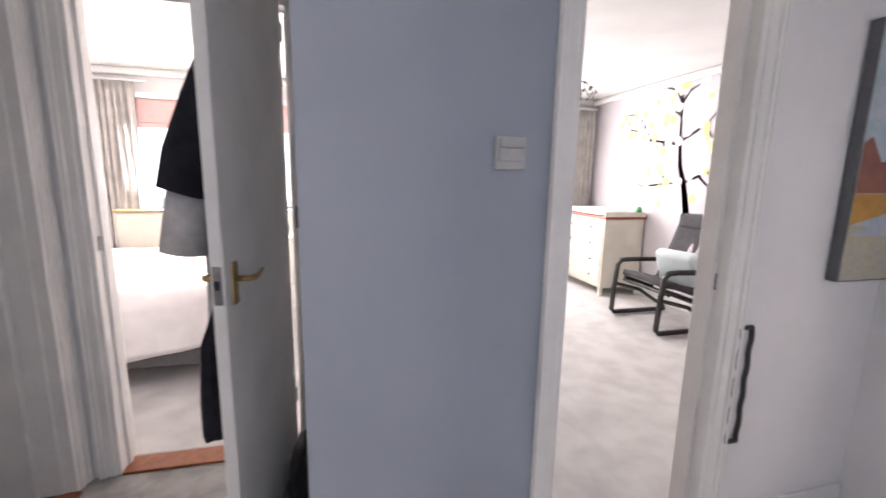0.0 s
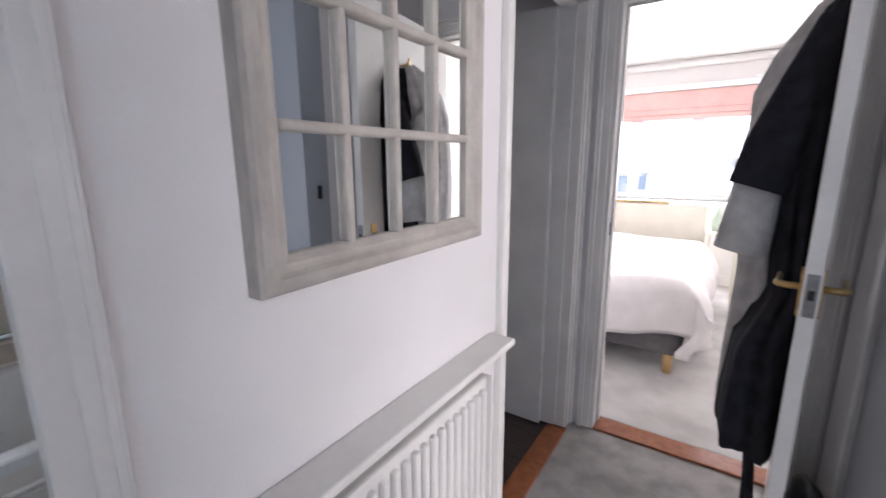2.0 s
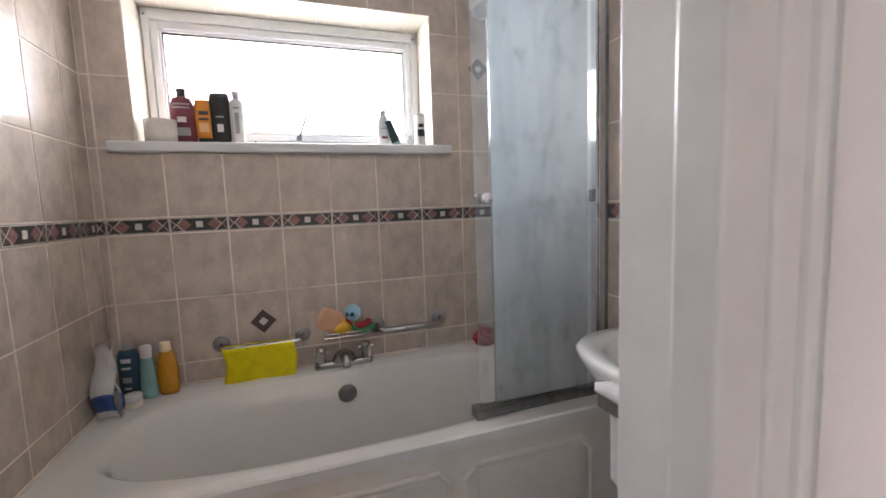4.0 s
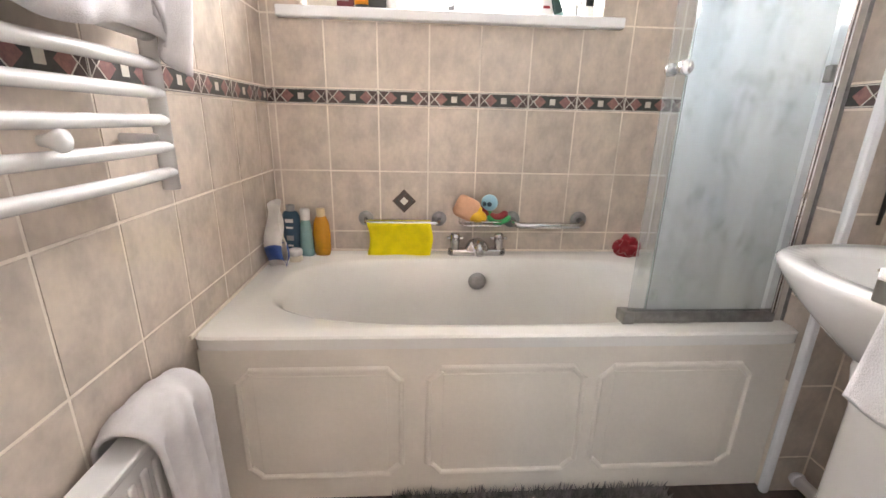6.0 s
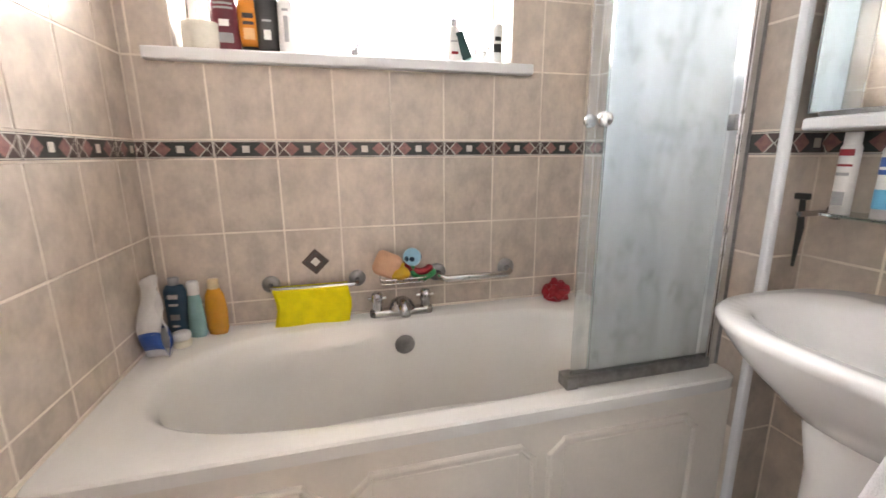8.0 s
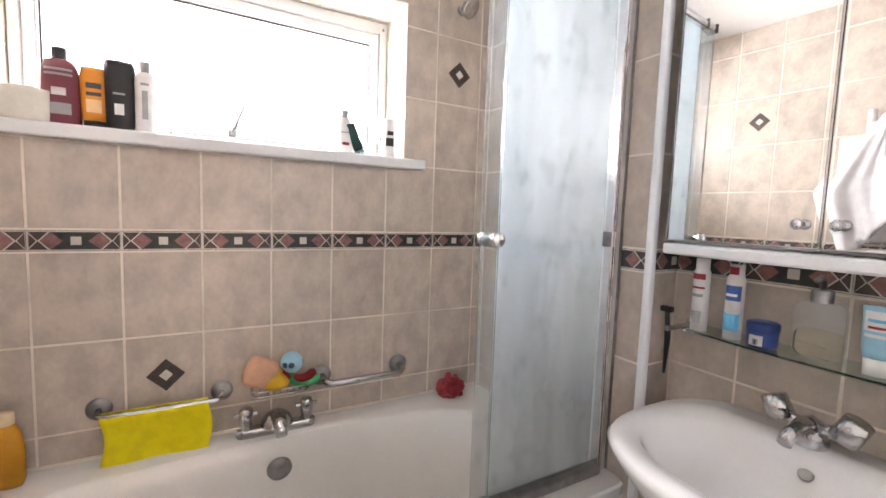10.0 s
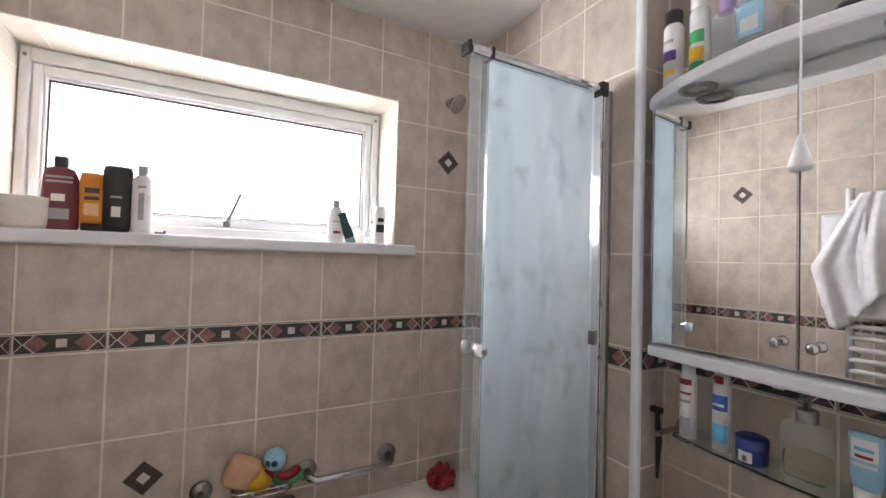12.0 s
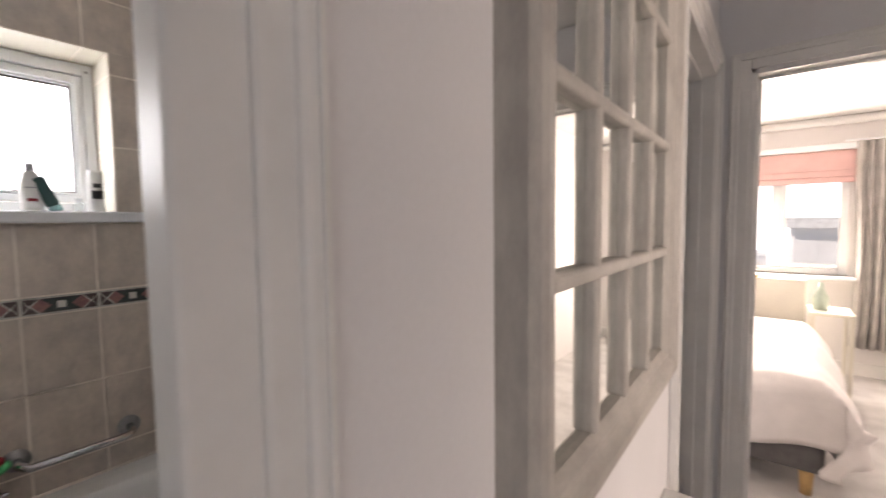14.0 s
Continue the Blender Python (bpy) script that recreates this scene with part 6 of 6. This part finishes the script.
BR = [[(0.0, 1.12), (-0.2, 1.20), (-0.36, 1.25), (-0.5, 1.35)], [(0.02, 1.14), (0.2, 1.12), (0.36, 1.10), (0.6, 1.08), (0.72, 1.14)], [(0.06, 1.52), (0.25, 1.56), (0.52, 1.60), (0.75, 1.72), (0.92, 1.76)],
      [(0.52, 1.60), (0.66, 1.80), (0.8, 1.92), (1.0, 1.94)], [(0.08, 1.56), (-0.1, 1.64), (-0.22, 1.70), (-0.38, 1.84), (-0.52, 1.86)], [(-0.22, 1.70), (-0.3, 1.58), (-0.45, 1.55)],
      [(0.1, 1.82), (0.24, 1.92), (0.36, 1.93)], [(0.11, 1.95), (0.02, 2.06), (-0.1, 2.1)], [(0.2, 1.12), (0.3, 1.22), (0.45, 1.30)], [(0.3, 1.57), (0.36, 1.44), (0.5, 1.36)], [(-0.2, 1.20), (-0.3, 1.12), (-0.42, 1.10)], [(0.11, 1.95), (0.2, 2.1), (0.34, 2.14)]]
for b in BR:
    part("branch", branch(b, 0.015, 0.005), DECAL, td)
    tips += b[1:]
def bloom(y, z, r, mat, nm, a):
    bm = bmesh.new()
    c = bm.verts.new((-0.0045, y, z))
    ring_ = [bm.verts.new((-0.004, y + r * (0.55 + 0.45 * abs(math.cos(2.5 * q * 0.6283 + a))) * math.cos(q * 0.6283), z + r * (0.55 + 0.45 * abs(math.cos(2.5 * q * 0.6283 + a))) * math.sin(q * 0.6283))) for q in range(10)]
    for q in range(10):
        bm.faces.new((c, ring_[(q + 1) % 10], ring_[q]))
    part(nm, bm, mat, td)
for k in range(170):
    y, z = rb.choice(tips)
    y, z = y + rb.gauss(0, 0.11), z + rb.gauss(0, 0.10)
    if z < 2.16:
        bloom(y, z, rb.uniform(0.03, 0.062), DECAL_Y if k % 3 == 0 else DECAL_W, "blossom", rb.uniform(0, 3))
curtain("curtain", 3.02, 3.44, 0.30, 2.27, 5.24, 0.9, "grey nursery curtain by the window")
cdl = thing("pendant_lamp", (2.17, 3.52, H), "ceiling lamp of dark wire branches with small beads", "lamp")
bm = bmesh.new()
add_tube(bm, [(0, 0, 0), (0, 0, -0.22)], 0.004, 6)
for k in range(7):
    a = k * 0.9
    add_tube(bm, [(0, 0, -0.20), (0.08 * math.cos(a), 0.08 * math.sin(a), -0.23), (0.14 * math.cos(a), 0.14 * math.sin(a), -0.30), (0.12 * math.cos(a + 0.5), 0.12 * math.sin(a + 0.5), -0.36)], 0.0045, 6)
part("wire_frame", bm, BLACKWOOD, cdl)
for k in range(14):
    a, rr = k * 0.45, 0.10 + 0.04 * (k % 2)
    bm = bmesh.new()
    bmesh.ops.create_uvsphere(bm, u_segments=10, v_segments=6, radius=0.014)
    part("bead", bm, STEEL if k % 2 else BLACK, cdl, "", pose(rr * math.cos(a), rr * math.sin(a), -0.27 - 0.035 * (k % 3)), True)

# unseen additions that light the hall: glazed door behind, lamp room beside it
fd = thing("added_door", (0.55, -1.76, 0.0), "unseen white door with a frosted pane, added for the fill lamp", "door")
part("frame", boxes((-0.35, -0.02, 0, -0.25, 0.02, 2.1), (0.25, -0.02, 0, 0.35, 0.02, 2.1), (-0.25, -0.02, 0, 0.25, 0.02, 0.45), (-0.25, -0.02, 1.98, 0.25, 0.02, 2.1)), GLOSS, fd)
pn = part("pane", box(-0.25, -0.004, 0.45, 0.25, 0.004, 1.98), clear("added_door_pane", rough=0.5), fd)
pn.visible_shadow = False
setting("backdrop_added_glow", box(-1.5, -3.2, -0.2, 2.6, -3.15, 2.6), SKYWHITE, "glowing sheet behind the added door", "sky")
# Shell of the added room that holds the side lamp, out of view.
setting("wall_lit_room", boxes((4.28, -1.7, 0, 4.4, 1.12, H), (1.58, -1.82, 0, 4.4, -1.7, H), (3.55, 1.12, 0, 4.4, 1.25, H)), ROOM, "wall of an unseen room added round the hall's side lamp", "wall")
setting("ceiling_lit_room", box(2.1, -1.7, H, 4.28, 1.12, H + 0.1), CEIL, "plain white ceiling of the added lamp room", "ceiling")
setting("floor_lit_room", box(1.46, -1.7, -0.1, 4.28, 1.12, -0.001), CARPET, "carpet of the added lamp room and the hall edge", "carpet")

# ---- wall tiles ----
TW, TH, JO = 0.1985, 0.254, 0.0065
ZL = [0.942 - 4 * TH, 0.942 - 3 * TH, 0.942 - 2 * TH, 0.942 - TH, 0.942, 1.196]
ZU = [1.258, 1.512, 1.766, 2.020, 2.274, 2.40]
TILES = {}


def tile_data(w, h, mat):
    """A slab with eased edges, in its own plane: u to the right, v up, out along w."""
    key = (round(w, 3), round(h, 3), mat.name)
    if key not in TILES:
        e, d = 0.0006, 0.0014
        v = [(x, y, z) for z, q in ((0, 0), (d - e, 0), (d, e)) for x, y in ((q, q), (w - q, q), (w - q, h - q), (q, h - q))]
        f = [(8, 9, 10, 11)] + [(a + k, a + (k + 1) % 4, a + 4 + (k + 1) % 4, a + 4 + k) for a in (0, 4) for k in range(4)]
        me = bpy.data.meshes.new("tile")
        me.from_pydata(v, [], f)
        me.materials.append(mat)
        TILES[key] = me
    return TILES[key]


def lay(parent, m, u0, v0, u1, v1, mat=TILE, name="tile", lift=0.0):
    ob = new(name, tile_data(u1 - u0, v1 - v0, mat))
    ob.parent = parent
    ob.matrix_basis = m @ Matrix.Translation((u0, v0, lift))
    return ob


def minus(r, hole):
    u0, v0, u1, v1 = r
    a0, b0, a1, b1 = hole
    if u1 <= a0 or u0 >= a1 or v1 <= b0 or v0 >= b1:
        return [r]
    out = []
    if v0 < b0:
        out.append((u0, v0, u1, b0))
    if v1 > b1:
        out.append((u0, b1, u1, v1))
    if u0 < a0:
        out.append((u0, max(v0, b0), a0, min(v1, b1)))
    if u1 > a1:
        out.append((a1, max(v0, b0), u1, min(v1, b1)))
    return out


def border_tile(w, phase, flip):
    """Listello: dark ground, pale edge lines, square, pink lozenges and a lattice at the joints."""
    key = ("border", round(w, 3), round(phase, 3))
    if key in TILES:
        return TILES[key]
    h = 0.062 - JO
    bm = bmesh.new()
    def quad(pts, lift, mi):
        pts = [(min(max(x, 0.0), w), y) for x, y in pts]
        if max(p[0] for p in pts) - min(p[0] for p in pts) < 0.0008:
            return
        vs = [bm.verts.new((x, y, lift)) for x, y in pts]
        bm.faces.new(vs).material_index = mi
    add_box(bm, 0, 0, 0, w, h, 0.0030)
    for f in bm.faces:
        f.material_index = 0
    quad([(0, 0.0012), (w, 0.0012), (w, 0.006), (0, 0.006)], 0.0033, 1)
    quad([(0, h - 0.006), (w, h - 0.006), (w, h - 0.0012), (0, h - 0.0012)], 0.0033, 1)
    quad([(0, 0.006), (w, 0.006), (w, 0.0040), (0, 0.0040)], 0.0034, 3)
    quad([(0, h - 0.0040), (w, h - 0.0040), (w, h - 0.006), (0, h - 0.006)], 0.0034, 3)
    c0, y = TW / 2 - phase, h / 2
    r = h / 2 - 0.0043
    s = 0.0115
    quad([(c0 - s, y - s), (c0 + s, y - s), (c0 + s, y + s), (c0 - s, y + s)], 0.0037, 1)
    for j in (-phase, TW - phase):
        quad([(j - r * 1.5, y - r), (j + r * 1.5, y - r), (j + r * 1.5, y + r), (j - r * 1.5, y + r)], 0.0035, 3)
        for sg in (-1, 1):
            c = j + sg * 0.047
            quad([(c - 0.026, y), (c, y - r), (c + 0.026, y), (c, y + r)], 0.0037, 2)
            t = 0.0028
            for q in (-1, 1):
                quad([(j + sg * 0.046, y + q * r), (j + sg * 0.046 - sg * t * 1.4, y + q * r), (j + sg * 0.0205, y), (j + sg * 0.0205 + sg * t * 1.4, y)], 0.0039, 1)
                quad([(j, y + q * r), (j + sg * t, y + q * r), (j + sg * 0.0215, y), (j + sg * 0.0185, y)], 0.0040, 1)
                quad([(j + sg * 0.0185, y), (j + sg * 0.0215, y), (j + sg * t, y + q * r), (j, y + q * r)][::-1], 0.0041, 1)
        quad([(j - 0.0035, y - r), (j + 0.0035, y - r), (j + 0.0035, y + r), (j - 0.0035, y + r)], 0.0042, 1)
    bmesh.ops.recalc_face_normals(bm, faces=bm.faces)
    for f in bm.faces:
        if f.normal.z < -0.5 and f.calc_center_median().z > 0.0031:
            f.normal_flip()
    me = bpy.data.meshes.new("border_tile")
    bm.to_mesh(me)
    bm.free()
    for q in (BORDER_DARK, BORDER_PALE, BORDER_PINK, BORDER_BROWN):
        me.materials.append(q)
    TILES[key] = me
    return me


def tile_wall(parent, m, ulines, hole=None, z_low=0):
    """Courses of tiles on a wall; m maps (u, v, out) to the world, and v is the height."""
    for a, b in zip(ulines, ulines[1:]):
        if b - a < 0.012:
            continue
        for lines in (ZL, ZU):
            for c, d in zip(lines, lines[1:]):
                if d < z_low:
                    continue
                g = JO / 2
                for r in minus((a + g, max(c, FZ) + g, b - g, d - g), hole or (9, 9, 9.1, 9.1)):
                    if r[2] - r[0] > 0.008 and r[3] - r[1] > 0.008:
                        lay(parent, m, *r)
        full = b - a > TW - 0.01
        phase = 0.0 if full else (TW - (b - a) if b != ulines[-1] else 0.0)
        ob = new("border_tile", border_tile(b - a - 0.002, phase, False))
        ob.parent = parent
        ob.matrix_basis = m @ Matrix.Translation((a + 0.001, 1.196 + JO / 2, 0))


def frame_of(o, u, n):
    """Wall frame: origin, direction along, direction out; v is up."""
    u, n = Vector(u), Vector(n)
    m = Matrix((u, Vector((0, 0, 1)), n)).transposed().to_4x4()
    return Matrix.Translation(o) @ m


yl = [LY] + [-0.364 + (k - 2.5) * TW for k in range(0, 9)] + [EY]
tile_wall(wall_w, frame_of((BX - WT, 0, 0), (0, 1, 0), (1, 0, 0)), yl, (WY0 - 0.002, WZ0 - 0.03, WY1 + 0.002, WZ1 + 0.002), 0.5)
xl = [BX] + [BX + 0.130 + k * TW for k in range(0, 8)] + [-1.17]
tile_wall(wall_l, frame_of((0, LY - WT, 0), (-1, 0, 0), (0, 1, 0)), [-v for v in xl[::-1]])
xe = [BX] + [BX + 0.18 + k * TW for k in range(0, 4)] + [SX]
tile_wall(wall_e, frame_of((0, EY + WT, 0), (-1, 0, 0), (0, -1, 0)), [-v for v in xe[::-1]], None, 0.5)
tile_wall(wall_e, frame_of((SX - WT, 0, 0), (0, 1, 0), (1, 0, 0)), [EY, NY])
xn = [SX] + [SX + 0.17 + k * TW for k in range(0, 4)] + [-1.17]
tile_wall(wall_n, frame_of((0, NY + WT, 0), (-1, 0, 0), (0, -1, 0)), [-v for v in xn[::-1]])


def diamond(parent, m, u, v, s=0.05):
    """Inset lozenge tile: brown rim, pale band, dark and pale centre."""
    for k, (q, mat) in enumerate(((1.0, BORDER_BROWN), (0.74, BORDER_DARK), (0.62, BORDER_BROWN), (0.36, BORDER_PALE))):
        r = s * q
        bm = prism([(u - r, v), (u, v - r), (u + r, v), (u, v + r)], 0.0010, 0.0019 + 0.0004 * k)
        part("diamond_inset", bm, mat, parent, "", m)


mw = frame_of((BX - WT, 0, 0), (0, 1, 0), (1, 0, 0))
diamond(wall_w, mw, -0.364, 0.819)
diamond(wall_w, mw, 0.629, 1.884)
diamond(wall_l, frame_of((0, LY - WT, 0), (-1, 0, 0), (0, 1, 0)), 2.28, 1.89)
setting("trim_sealant", boxes((BX, LY, RIM - 0.004, BF, LY + 0.006, RIM + 0.008), (BX, LY, RIM - 0.004, BX + 0.006, EY, RIM + 0.008)), GROUT, "cream sealant bead round the bath", "trim")

# glossy tiles that line the window recess
def turned(o, u, v):
    u, v = Vector(u), Vector(v)
    return Matrix.Translation(o) @ Matrix((u, v, u.cross(v))).transposed().to_4x4()


RX, RD = -2.925, BX - WT - 0.001 + 2.925
for a, b in zip([WY0] + yl[2:8], yl[2:8] + [WY1]):
    if WY0 <= a < b <= WY1:
        lay(wall_w, turned((RX, 0, WZ1), (0, 1, 0), (1, 0, 0)), a + 0.002, 0, b - 0.002, RD, REVEAL)
for z0, z1 in ((WZ0 + 0.012, 1.766), (1.766, 2.02), (2.02, WZ1 - 0.002)):
    lay(wall_w, turned((RX, WY0, 0), (0, 0, 1), (1, 0, 0)), z0 + 0.002, 0, z1 - 0.002, RD, REVEAL)
    lay(wall_w, turned((RX, WY1, 0), (1, 0, 0), (0, 0, 1)), 0, z0 + 0.002, RD, z1 - 0.002, REVEAL)
